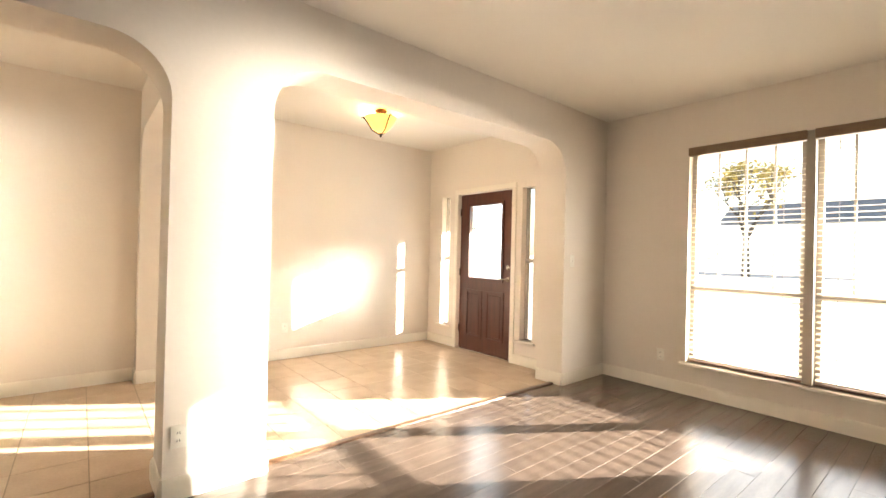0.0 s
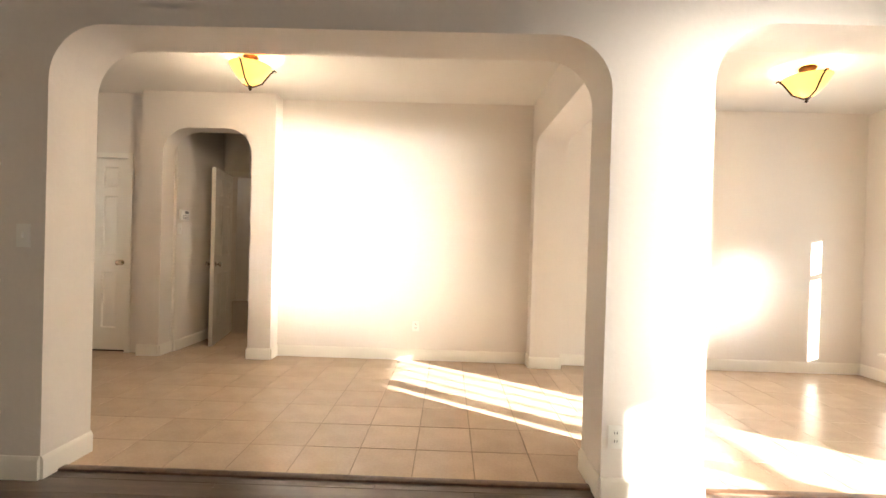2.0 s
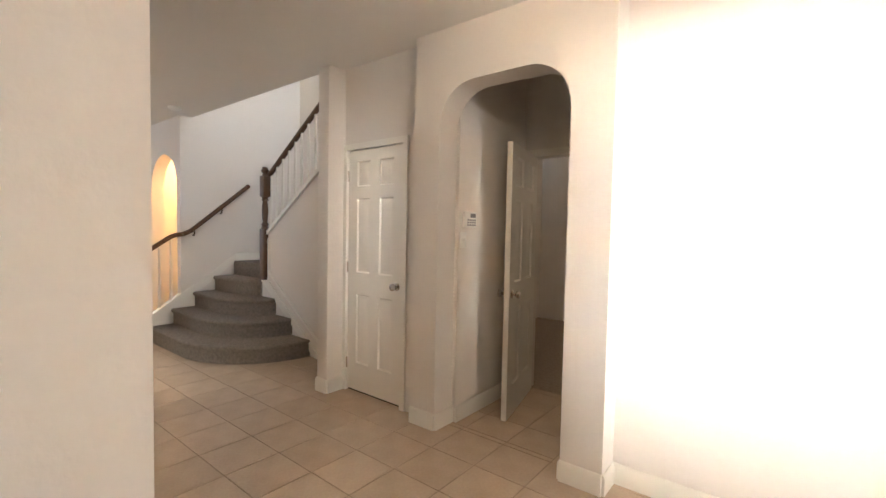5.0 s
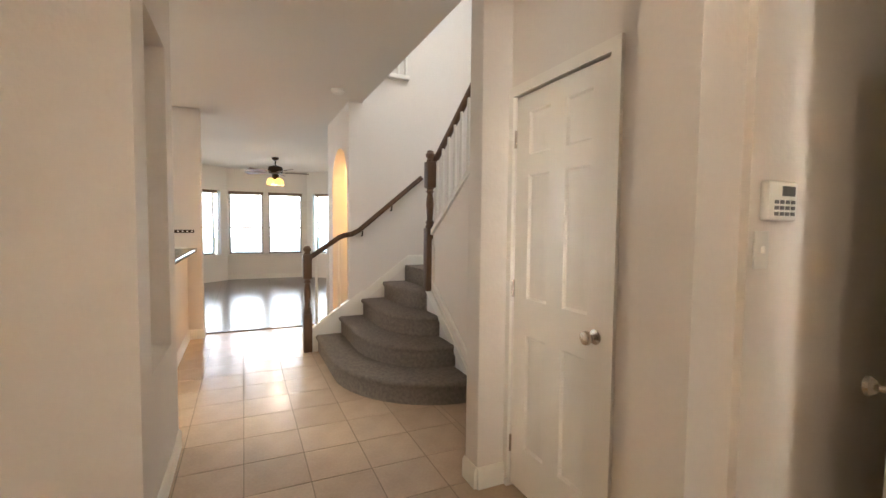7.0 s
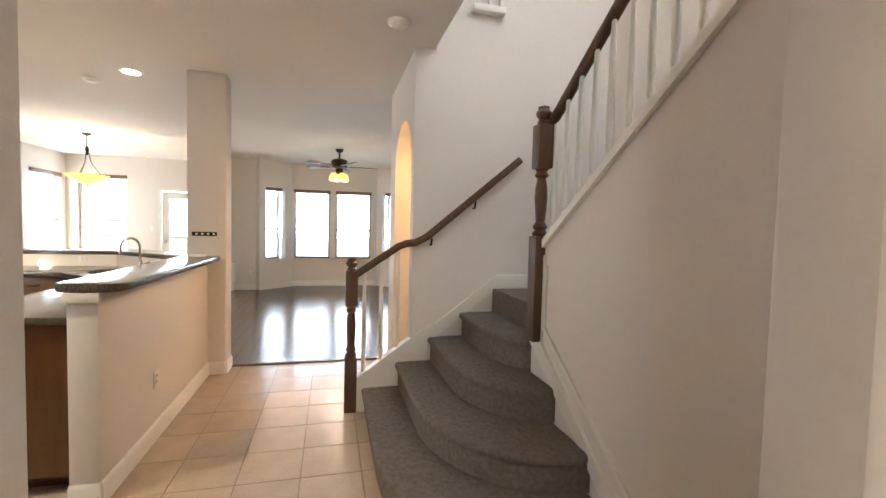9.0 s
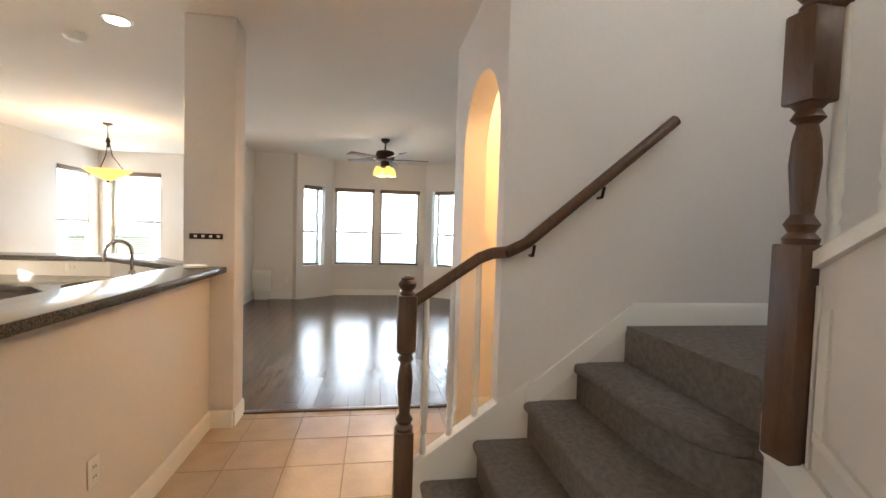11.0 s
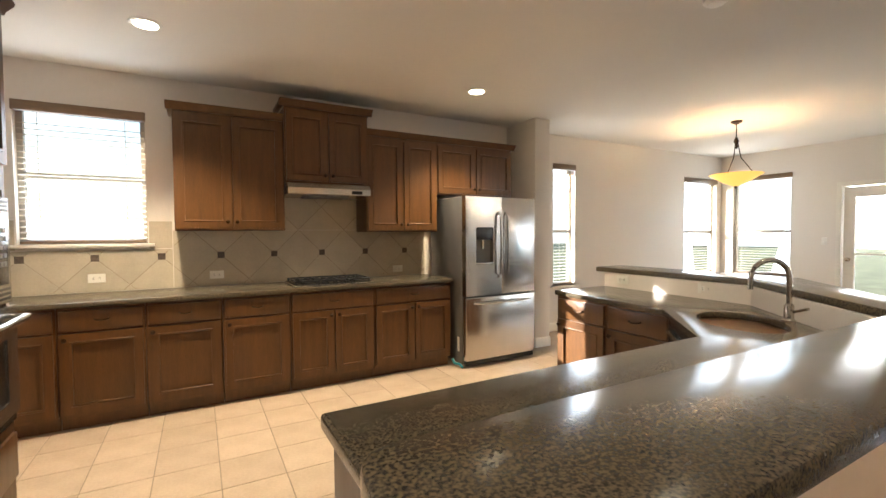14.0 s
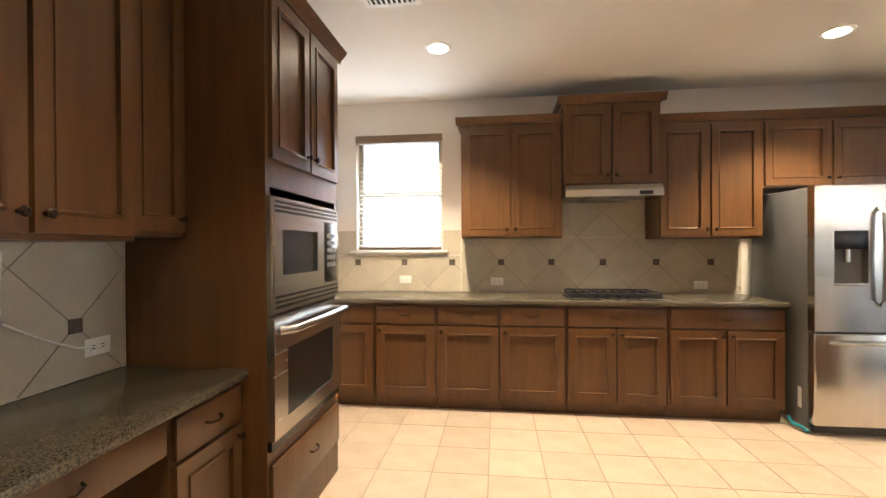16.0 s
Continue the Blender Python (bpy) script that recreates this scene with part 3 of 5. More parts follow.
pd = thing("door_4", "white glazed patio door in the breakfast nook", "door", kind="structure")
pd.matrix_world = facing(-14.42, 1.42, -90)
part("leaf", prism(rect(0, 0.80, 0, 2.03), [rect(0.13, 0.67, 0.30, 1.88)], YM, -0.04), DOORW, pd)
g = part("glass_pane", box(0.13, 0.67, -0.024, -0.018, 0.30, 1.88), GLASS, pd)
g.visible_shadow = False
part("glass_divider", box(0.13, 0.67, -0.03, 0.0, 1.02, 1.05, 0.003), DOORW, pd)
knob(pd, 0.74, 0.95, 0.0, 1)
structure("trim_patio_door", prism([(0.54, 0), (0.60, 0), (0.60, 2.05), (1.44, 2.05), (1.44, 0), (1.50, 0), (1.50, 2.11), (0.54, 2.11)], [], Matrix.Translation((-14.4, 0, 0)) @ XM, 0.016), TRIM, "white moulded patio door casing", "trim")

# ---- stairs ----
RISE = 0.185
for n in range(5):
    yl, xr = 4.42 + 0.25 * n, -5.05 - 0.34 * n
    out = [(-6.925, yl)]
    if n < 4:
        a, b = 0.95 - 0.17 * n, 5.338 - yl
        out += [(xr - a + a * math.sin(k * math.pi / 24), 5.338 - b * math.cos(k * math.pi / 24)) for k in range(13)]
        out += [(-6.04, 5.338), (-6.04, 6.425), (-6.925, 6.425)]
    else:
        out = [(-6.925, yl), (-6.04, yl), (-6.04, 6.425), (-6.925, 6.425)]
    st = thing("stair_step", "grey-brown carpeted stair step with a rounded nosing", "stair step", group="lower stair steps")
    part("riser", prism(out, [], Matrix.Translation((0, 0, RISE * n)), RISE - 0.05), CARPET, st)
    grown = [(x + (0.0 if x < -6.9 else 0.022 * (1 if (y < 5.33 and x > -6.05) else 0)), y - (0.024 if y < 5.30 else 0)) for x, y in out]
    tr = prism(grown, [], Matrix.Translation((0, 0, RISE * n + RISE - 0.05)), 0.05)
    rim = [e for e in tr.edges if all(v.co.y < 5.41 for v in e.verts) and e.calc_length() > 0 and abs(e.verts[0].co.z - e.verts[1].co.z) < 1e-4 and len(e.link_faces) == 2 and abs(e.link_faces[0].normal.z - e.link_faces[1].normal.z) > 0.5]
    bmesh.ops.bevel(tr, geom=rim, offset=0.02, segments=3, affect="EDGES", profile=0.5)
    part("tread", tr, CARPET, st)
for n in range(7):
    solid("stair_step", box(-6.04 + 0.27 * n, -4.2, 5.47, 6.425, 0.925 + RISE * n, 0.925 + RISE * (n + 1), 0.015), CARPET, "grey-brown carpeted step of the upper flight", "stair step", group="upper stair steps")

kw = [(-6.04, 0.0), (-4.172, 0.0), (-4.172, 2.47), (-6.04, 1.215)]
structure("wall_stair_knee", prism(kw, [], Matrix.Translation((0, 5.34, 0)) @ YM, 0.125), PAINT, "beige painted knee wall beside the stairs")
cap = [(-5.95, 1.277), (-4.172, 2.47), (-4.172, 2.52), (-5.95, 1.322)]
structure("trim_knee_cap", prism(cap, [], Matrix.Translation((0, 5.315, 0)) @ YM, 0.175), TRIM, "white painted cap on the knee wall", "trim")
structure("trim_knee_panel", prism([(-5.89, 0.87), (-4.80, 0.13), (-4.80, 0.10), (-5.89, 0.84)], [], Matrix.Translation((0, 5.326, 0)) @ YM, 0.014), TRIM, "white moulding strip on the knee wall", "trim")
structure("trim_knee_corner", box(-5.905, -5.895, 5.326, 5.34, 0.74, 1.26, 0.003), TRIM, "white corner board on the knee wall", "trim")
structure("trim_knee_panel", prism([(-5.89, 0.87), (-5.865, 0.853), (-5.865, 1.20), (-5.89, 1.183)], [], Matrix.Translation((0, 5.328, 0)) @ YM, 0.012), TRIM, "white moulding strip on the knee wall", "trim")
sk = [(-6.04, 0.74), (-4.95, 0.0), (-4.83, 0.0), (-6.04, 0.86)]
structure("trim_stair_skirt", prism(sk, [], Matrix.Translation((0, 5.322, 0)) @ YM, 0.018), TRIM, "white sloped skirt board beside the steps", "trim")
sw = [(4.90, 0.62), (5.45, 1.03), (5.45, 0.925), (4.90, 0.50)]
structure("trim_stair_skirt", prism(sw, [], Matrix.Translation((-6.93, 0, 0)) @ XM, 0.014), TRIM, "white sloped skirt board beside the steps", "trim")
lk = [(4.33, 0.0), (4.92, 0.0), (4.92, 0.66), (4.33, 0.24)]
structure("wall_stair_stringer", prism(lk, [], Matrix.Translation((-7.00, 0, 0)) @ XM, 0.075), TRIM, "white painted stringer under the balusters")


def newel(x, y, z0, z1, low=0.36, high=0.69, half=0.045):
    n = thing("newel_post", "turned dark brown wooden newel post of the stair rail", "newel post", (x, y, z0), group="newel posts")
    h = z1 - z0
    part("base_block", box(-half, half, -half, half, 0, h * low, 0.006), NEWEL, n)
    prof = [(0.040, 0), (0.044, 0.015), (0.030, 0.03), (0.042, 0.05), (0.026, 0.075), (0.030, 0.12), (0.037, 0.20), (0.033, 0.26), (0.024, 0.30), (0.040, 0.315), (0.028, 0.335), (0.042, 0.35)]
    k = h * (high - low) / 0.35
    part("turned_shaft", lathe([(r * half / 0.045, h * low + z * k) for r, z in prof], 20), NEWEL, n)
    part("upper_block", box(-half, half, -half, half, h * high, h * 0.92, 0.008), NEWEL, n)
    part("cap", lathe([(0.030, h * 0.92), (0.036, h * 0.93), (0.026, h * 0.94), (0.042, h * 0.955), (0.044, h * 0.97), (0.030, h * 0.985), (0.034, h * 0.992), (0.014, h)], 20), NEWEL, n)
    return n


newel(-6.965, 4.315, 0.0, 1.16)
newel(-5.955, 5.325, 0.76, 2.11, 0.45, 0.735, 0.046)


def baluster(x, y, z0, z1):
    b = thing("baluster", "slim white turned stair baluster", "baluster", (x, y, z0), group="stair balusters")
    h = z1 - z0
    part("spindle", lathe([(0.017, 0), (0.017, 0.10 * h), (0.011, 0.12 * h), (0.018, 0.15 * h), (0.013, 0.19 * h), (0.019, 0.24 * h), (0.011, h)], 12), TRIM, b)
    return b


for i in range(4):
    y = 4.41 + 0.125 * i
    baluster(-6.965, y, 0.24 + (y - 4.33) * 0.71, 1.03 + (y - 4.32) * 0.70)
for i in range(11):
    x = -5.92 + 0.125 * i
    z0 = 1.245 + (x + 6.065) * 0.673
    baluster(x, 5.385, z0, z0 + 0.74)


def rail_bar(name, pts, label):
    bm = tube(pts, 0.03, 12)
    return solid(name, bm, NEWEL, label, "handrail")


rail1 = thing("handrail", "dark brown wooden handrail rising along the stair wall", "handrail")
part("lower_rail", tube([(-6.965, 4.34, 1.03), (-6.965, 4.66, 1.25), (-6.955, 4.72, 1.275), (-6.90, 4.78, 1.285)], 0.028, 12), NEWEL, rail1)
part("upper_rail", tube([(-6.90, 4.78, 1.285), (-6.87, 4.86, 1.33), (-6.87, 5.60, 1.95)], 0.028, 12), NEWEL, rail1)
for y, z in ((4.90, 1.34), (5.24, 1.63)):
    part("bracket", tube([(-6.93, y, z - 0.07), (-6.89, y, z - 0.07), (-6.87, y, z - 0.02)], 0.008, 8), BRONZE, rail1, "dark metal rail bracket")
rail_bar("handrail", [(-5.99, 5.36, 1.97), (-5.88, 5.385, 2.075), (-4.18, 5.385, 3.22)], "dark brown wooden handrail over white balusters")
up = thing("upper_railing", "white upstairs ledge with short balusters over the stairwell", "railing")
part("ledge", box(-6.93, -6.86, 5.18, 5.44, 3.05, 3.10, 0.005), TRIM, up)
for i in range(3):
    part("spindle", box(-6.915, -6.89, 5.22 + 0.09 * i, 5.245 + 0.09 * i, 3.10, 3.6), TRIM, up)

# ---- kitchen ----


S = 0.055  # width of a cabinet door's stiles


def cab_door(parent, w, h, x, y, z, t=0.02):
    """A cabinet door of stiles and rails round a moulded flat panel."""
    d = part("door", at(prism(rect(0, w, 0, h), [rect(S, w - S, S, h - S)], YM, t), x, y, z), CABINET, parent)
    part("panel", at(box(S - 0.004, w - S + 0.004, 0.001, 0.008, S - 0.004, h - S + 0.004), x, y, z), CABINET, d)
    ring = prism(rect(S, w - S, S, h - S), [rect(S + 0.014, w - S - 0.014, S + 0.014, h - S - 0.014)], YM, 0.026)
    rim = [e for e in ring.edges if all(v.co.y > 0.02 for v in e.verts) and len(e.link_faces) == 2 and abs(e.link_faces[0].normal.y - e.link_faces[1].normal.y) > 0.5]
    bmesh.ops.bevel(ring, geom=rim, offset=0.005, segments=2, affect="EDGES", profile=0.5)
    part("moulding", at(ring, x, y, z), CABINET, d)
    return d


def at(bm, x, y, z):
    bm.transform(Matrix.Translation((x, y, z)))
    return bm


def pull(parent, x, y, z):
    return part("drawer_pull", tube([(x - 0.042, y, z), (x - 0.036, y + 0.016, z - 0.004), (x, y + 0.024, z - 0.010), (x + 0.036, y + 0.016, z - 0.004), (x + 0.042, y, z)], 0.005, 8), BRONZE, parent, "dark bronze cup pull")


def cab_knob(parent, x, y, z):
    bm = lathe([(0.007, 0), (0.006, 0.012), (0.014, 0.018), (0.016, 0.025), (0.010, 0.031)], 14)
    bm.transform(Matrix.Translation((x, y, z)) @ Matrix.Rotation(radians(-90), 4, "X"))
    return part("knob", bm, BRONZE, parent, "dark bronze round knob")


def base_cabinet(m, w, doors=1, drawers=1, depth=0.60, top=0.875, knob_left=False):
    c = thing("base_cabinet", "warm brown wooden base cabinet with a drawer", "cabinet", group="kitchen base cabinets")
    c.matrix_world = m
    part("body", box(0, w, 0, depth, 0.10, top), CABINET, c)
    part("toe_kick", box(0, w, 0, depth - 0.06, 0, 0.10), CABINET, c)
    dh = 0.145 if drawers else 0
    if drawers:
        d = part("drawer", at(box(0, w - 0.03, 0, 0.02, 0, dh, 0.005), 0.015, depth, top - dh - 0.02), CABINET, c)
        pull(d, w / 2, depth + 0.02, top - dh / 2 - 0.015)
    dw = (w - 0.03 - 0.012 * (doors - 1)) / doors
    hh = top - dh - 0.02 - 0.015 - 0.125
    for i in range(doors):
        x = 0.015 + i * (dw + 0.012)
        d = cab_door(c, dw, hh, x, depth, 0.125)
        kx = x + (0.03 if (i == 1 or (doors == 1 and knob_left)) else dw - 0.03)
        cab_knob(d, kx, depth + 0.02, 0.125 + hh - 0.04)
    return c


def wall_cabinet(m, w, z0, z1, doors=2, depth=0.33, crown=True, ends=(1, 1)):
    c = thing("wall_cabinet", "warm brown wooden wall cabinet with framed doors", "cabinet", group="kitchen wall cabinets")
    c.matrix_world = m
    part("body", box(0, w, 0, depth, z0, z1), CABINET, c)
    dw = (w - 0.02 - 0.016 * (doors - 1)) / doors
    for i in range(doors):
        x = 0.01 + i * (dw + 0.016)
        d = cab_door(c, dw, z1 - z0 - 0.05, x, depth, z0 + 0.02)
        cab_knob(d, x + (dw - 0.028 if i == 0 and doors > 1 else 0.028), depth + 0.02, z0 + 0.075)
    if crown:
        prof = [(depth, 0), (depth + 0.012, 0.0), (depth + 0.02, 0.02), (depth + 0.045, 0.045), (depth + 0.05, 0.06), (depth, 0.06)]
        e0, e1 = (0.045 if ends[0] else 0), (0.045 if ends[1] else 0)
        part("crown", prism(prof, [], Matrix.Translation((-e0, 0, z1)) @ XM, w + e0 + e1), CABINET, c, "moulded brown crown")
        for flag, x0, x1 in ((ends[0], -0.04, 0.0), (ends[1], w, w + 0.04)):
            if flag:
                part("crown_return", box(x0, x1, 0, depth + 0.02, z1 + 0.012, z1 + 0.06, 0.008), CABINET, c)
    return c


for x0, x1, nd in ((-8.195, -7.362, 2), (-7.358, -6.602, 2), (-6.598, -6.078, 1), (-6.074, -5.563, 1), (-5.559, -5.049, 1), (-5.045, -4.46, 1)):
    base_cabinet(pose(x0, -1.095, 0), x1 - x0, nd)
wall_cabinet(pose(-6.612, -1.098, 0), 0.86, 1.415, 2.40, 2, ends=(0, 1))
wall_cabinet(pose(-7.392, -1.098, 0), 0.778, 1.85, 2.53, 2, depth=0.38)
wall_cabinet(pose(-8.192, -1.098, 0), 0.798, 1.40, 2.36, 2, ends=(0, 0))
wall_cabinet(pose(-9.20, -1.098, 0), 1.006, 1.80, 2.36, 2, ends=(1, 0))

ctop = solid("countertop", box(-8.205, -4.452, -1.097, -0.452, 0.877, 0.915, 0.008), GRANITE, "dark speckled granite worktop along the wall", "worktop")

hood = thing("range_hood", "slim stainless range hood under the wall cabinet", "range hood")
part("body", prism([(-1.09, 1.74), (-1.09, 1.845), (-0.66, 1.845), (-0.62, 1.80), (-0.62, 1.745)], [], Matrix.Translation((-7.385, 0, 0)) @ XM, 0.765), STEEL, hood)
part("filter", box(-7.2, -6.8, -1.0, -0.72, 1.730, 1.742), GREYSIDE, hood)
part("switch_panel", box(-7.30, -7.20, -0.622, -0.614, 1.755, 1.785), BLACK, hood, "black hood switch panel")

cook = thing("gas_cooktop", "black gas cooktop with cast iron grates set in granite", "cooktop")
part("tray", box(-7.385, -6.64, -1.02, -0.52, 0.9165, 0.926, 0.006), STEEL, cook)
part("burner_top", box(-7.37, -6.655, -1.0, -0.56, 0.9265, 0.932, 0.003), BLACK, cook)
for i in range(3):
    gx = -7.36 + 0.238 * i
    g = bmesh.new()
    for yy in (-0.98, -0.79, -0.60):
        add_box(g, gx, gx + 0.225, yy - 0.006, yy + 0.006, 0.948, 0.962, 0.003, 1)
    for xx in (gx + 0.01, gx + 0.075, gx + 0.15, gx + 0.215):
        add_box(g, xx - 0.006, xx + 0.006, -0.985, -0.595, 0.95, 0.964, 0.003, 1)
    for xx in (gx + 0.01, gx + 0.215):
        for yy in (-0.98, -0.60):
            add_box(g, xx - 0.007, xx + 0.007, yy - 0.007, yy + 0.007, 0.932, 0.95)
    part("grate", g, IRON, cook)
for bx, by in ((-7.24, -0.9), (-7.24, -0.69), (-7.01, -0.79), (-6.77, -0.9), (-6.77, -0.69)):
    part("burner", lathe([(0.045, 0.932), (0.045, 0.940), (0.030, 0.942), (0.030, 0.948)], 16, (bx, by, 0)), IRON, cook)
for i in range(5):
    part("control_knob", lathe([(0.018, 0.926), (0.016, 0.945), (0.012, 0.948)], 14, (-7.17 + 0.08 * i, -0.54, 0)), BLACK, cook)

# refrigerator
fr = thing("refrigerator", "stainless french-door refrigerator with an ice dispenser", "refrigerator")
X0, X1, YF = -9.16, -8.26, -0.29
part("cabinet", box(X0 + 0.005, X1 - 0.005, -1.06, YF - 0.075, 0.025, 1.755, 0.006), GREYSIDE, fr, "dark grey painted fridge side")
xm = (X0 + X1) / 2
DX = (-8.60, -8.385, 1.06, 1.44)
part("right_door", prism(rect(xm + 0.003, X1, 0.735, 1.755), [rect(*DX)], Matrix.Translation((0, YF - 0.07, 0)) @ YM, 0.07), STEELV, fr)
part("left_door", box(X0, xm - 0.003, YF - 0.07, YF, 0.735, 1.755, 0.014, 3), STEELV, fr)
part("freezer_drawer", box(X0, X1, YF - 0.07, YF, 0.07, 0.725, 0.014, 3), STEELV, fr)
part("grille", box(X0 + 0.01, X1 - 0.01, YF - 0.06, YF - 0.02, 0.02, 0.065), BLACK, fr, "black kick grille")
dp = part("dispenser", box(DX[0], DX[1], YF - 0.069, YF - 0.06, DX[2], DX[3]), GREYSIDE, fr, "recessed ice and water dispenser")
part("display", box(DX[0], DX[1], YF - 0.06, YF + 0.003, 1.31, 1.44, 0.004), BLACK, dp, "black display panel")
part("spout", cyl((-8.49, YF - 0.035, 1.22), (-8.49, YF - 0.035, 1.31), 0.02), STEEL, dp)
part("tray", box(DX[0], DX[1], YF - 0.06, YF + 0.004, 1.055, 1.075, 0.003), STEEL, dp)
for hx in (xm - 0.045, xm + 0.045):
    part("handle", tube([(hx, YF, 0.92), (hx, YF + 0.045, 0.96), (hx, YF + 0.06, 1.25), (hx, YF + 0.045, 1.56), (hx, YF, 1.60)], 0.014, 10), STEEL, fr, "tall bowed steel handle")
part("handle", tube([(X0 + 0.10, YF, 0.66), (X0 + 0.13, YF + 0.05, 0.665), (xm, YF + 0.06, 0.665), (X1 - 0.13, YF + 0.05, 0.665), (X1 - 0.10, YF, 0.66)], 0.014, 10), STEEL, fr, "long bowed steel handle")
part("side_label", box(X1 - 0.005, X1 - 0.003, -0.47, -0.43, 0.15, 0.30), PLASTIC, fr, "small white sticker")
solid("water_hose", tube([(-8.22, -0.50, 0.06), (-8.215, -0.44, 0.03), (-8.23, -0.38, 0.035), (-8.24, -0.33, 0.016)], 0.014, 8), material("teal_plastic", (0.02, 0.22, 0.26), 0.4), "short teal plastic hose on the floor by the fridge", "hose")

# oven tower: fronts face -x, local x runs along +y
TW = pose(-4.455, 0.52, 0, 0, 0, 90)
tower = thing("oven_cabinet", "tall brown wooden cabinet housing the microwave and oven", "cabinet")
tower.matrix_world = TW
TD = 0.645
part("side_panel", box(0, 0.02, 0, TD, 0, 2.46), CABINET, tower)
part("side_panel", box(0.795, 0.815, 0, TD, 0, 2.46), CABINET, tower)
part("face_frame", prism(rect(0.02, 0.795, 0, 2.46), [rect(0.035, 0.78, 0.46, 1.60)], Matrix.Translation((0, TD - 0.025, 0)) @ YM, 0.025), CABINET, tower)
part("back", box(0.02, 0.795, 0, 0.02, 0, 2.46), CABINET, tower)
part("top_panel", box(0.02, 0.795, 0.02, TD - 0.025, 2.44, 2.46), CABINET, tower)
for i in range(2):
    d = cab_door(tower, 0.375, 0.72, 0.02 + 0.395 * i, TD, 1.72)
    cab_knob(d, 0.02 + 0.395 * i + (0.345 if i == 0 else 0.03), TD + 0.02, 1.79)
dr = part("drawer", at(box(0, 0.77, 0, 0.02, 0, 0.22, 0.006), 0.027, TD, 0.20), CABINET, tower)
pull(dr, 0.40, TD + 0.02, 0.32)
prof = [(TD, 0), (TD + 0.012, 0.0), (TD + 0.02, 0.02), (TD + 0.05, 0.05), (TD + 0.055, 0.065), (TD, 0.065)]
part("crown", prism(prof, [], Matrix.Translation((-0.05, 0, 2.46)) @ XM, 0.865), CABINET, tower, "moulded brown crown")

mw = thing("microwave_oven", "built-in stainless microwave with a black control panel", "microwave")
mw.matrix_world = TW
part("trim_frame", prism(rect(0.03, 0.812, 1.06, 1.56), [rect(0.06, 0.785, 1.15, 1.48)], Matrix.Translation((0, TD, 0)) @ YM, 0.02), STEEL, mw)
part("door", prism(rect(0.255, 0.785, 1.15, 1.48), [rect(0.34, 0.72, 1.22, 1.42)], Matrix.Translation((0, TD + 0.004, 0)) @ YM, 0.022), STEEL, mw)
part("window", box(0.34, 0.72, TD + 0.006, TD + 0.014, 1.22, 1.42), BLACK, mw, "dark microwave window")
part("control_panel", box(0.06, 0.252, TD + 0.002, TD + 0.022, 1.15, 1.48, 0.003), BLACK, mw, "black keypad panel")
for r in range(5):
    for c in range(3):
        part("button", box(0.088 + 0.042 * c, 0.118 + 0.042 * c, TD + 0.022, TD + 0.0245, 1.235 + 0.04 * r, 1.257 + 0.04 * r), GREYSIDE, mw)
for k in range(3):
    part("vent_slot", box(0.05, 0.765, TD + 0.018, TD + 0.023, 1.495 + 0.02 * k, 1.505 + 0.02 * k), BLACK, mw)
    part("vent_slot", box(0.05, 0.765, TD + 0.018, TD + 0.023, 1.078 + 0.022 * k, 1.089 + 0.022 * k), BLACK, mw)

ov = thing("wall_oven", "built-in stainless wall oven with a bar handle", "oven")
ov.matrix_world = TW
part("door", prism(rect(0.03, 0.812, 0.53, 1.045), [rect(0.16, 0.695, 0.60, 0.90)], Matrix.Translation((0, TD, 0)) @ YM, 0.035), STEEL, ov)
part("window", box(0.155, 0.70, TD + 0.005, TD + 0.028, 0.595, 0.905), BLACK, ov, "dark oven window")
part("bottom_vent", box(0.03, 0.812, TD, TD + 0.02, 0.485, 0.525), BLACK, ov)
part("handle", tube([(0.06, TD + 0.035, 0.985), (0.09, TD + 0.085, 0.99), (0.41, TD + 0.095, 0.99), (0.73, TD + 0.085, 0.99), (0.76, TD + 0.035, 0.985)], 0.018, 12), STEEL, ov, "bowed steel bar handle")

# desk under the side cabinets
DM = pose(-4.455, 1.345, 0, 0, 0, 90)
base_cabinet(DM, 0.40, 1, 1, 0.53, 0.798, True)
kn = thing("writing_desk", "built-in desk with a granite top and pencil drawer", "desk")
kn.matrix_world = DM
part("top", box(0.0, 1.5, 0.003, 0.575, 0.80, 0.838, 0.008), GRANITE, kn, "speckled granite desk top")
part("body", box(0.405, 1.10, 0.05, 0.52, 0.66, 0.798), CABINET, kn)
part("drawer_front", box(0.415, 1.09, 0.52, 0.54, 0.672, 0.79, 0.005), CABINET, kn)
pull(kn, 0.75, 0.54, 0.74)
base_cabinet(DM @ pose(1.105, 0, 0), 0.40, 1, 1, 0.53, 0.798)
wall_cabinet(pose(-4.455, 1.345, 0, 0, 0, 90), 0.30, 1.385, 2.46, 1, depth=0.28, crown=False)
wall_cabinet(pose(-4.455, 2.375, 0, 0, 0, 90), 0.465, 1.365, 2.46, 1, depth=0.33, crown=False)
wall_cabinet(pose(-4.455, 1.65, 0, 0, 0, 90), 0.72, 1.365, 2.46, 2, depth=0.33, crown=False)

# bar, sink counter and island
structure("wall_bar", box(-8.02, -6.08, 2.95, 3.08, 0, 1.05, 0.004), PAINT, "beige painted half wall under the granite bar")
structure("trim_bar_end", box(-6.085, -6.062, 2.938, 3.092, 1.0, 1.051, 0.006), TRIM, "white moulding under the bar's end", "trim")


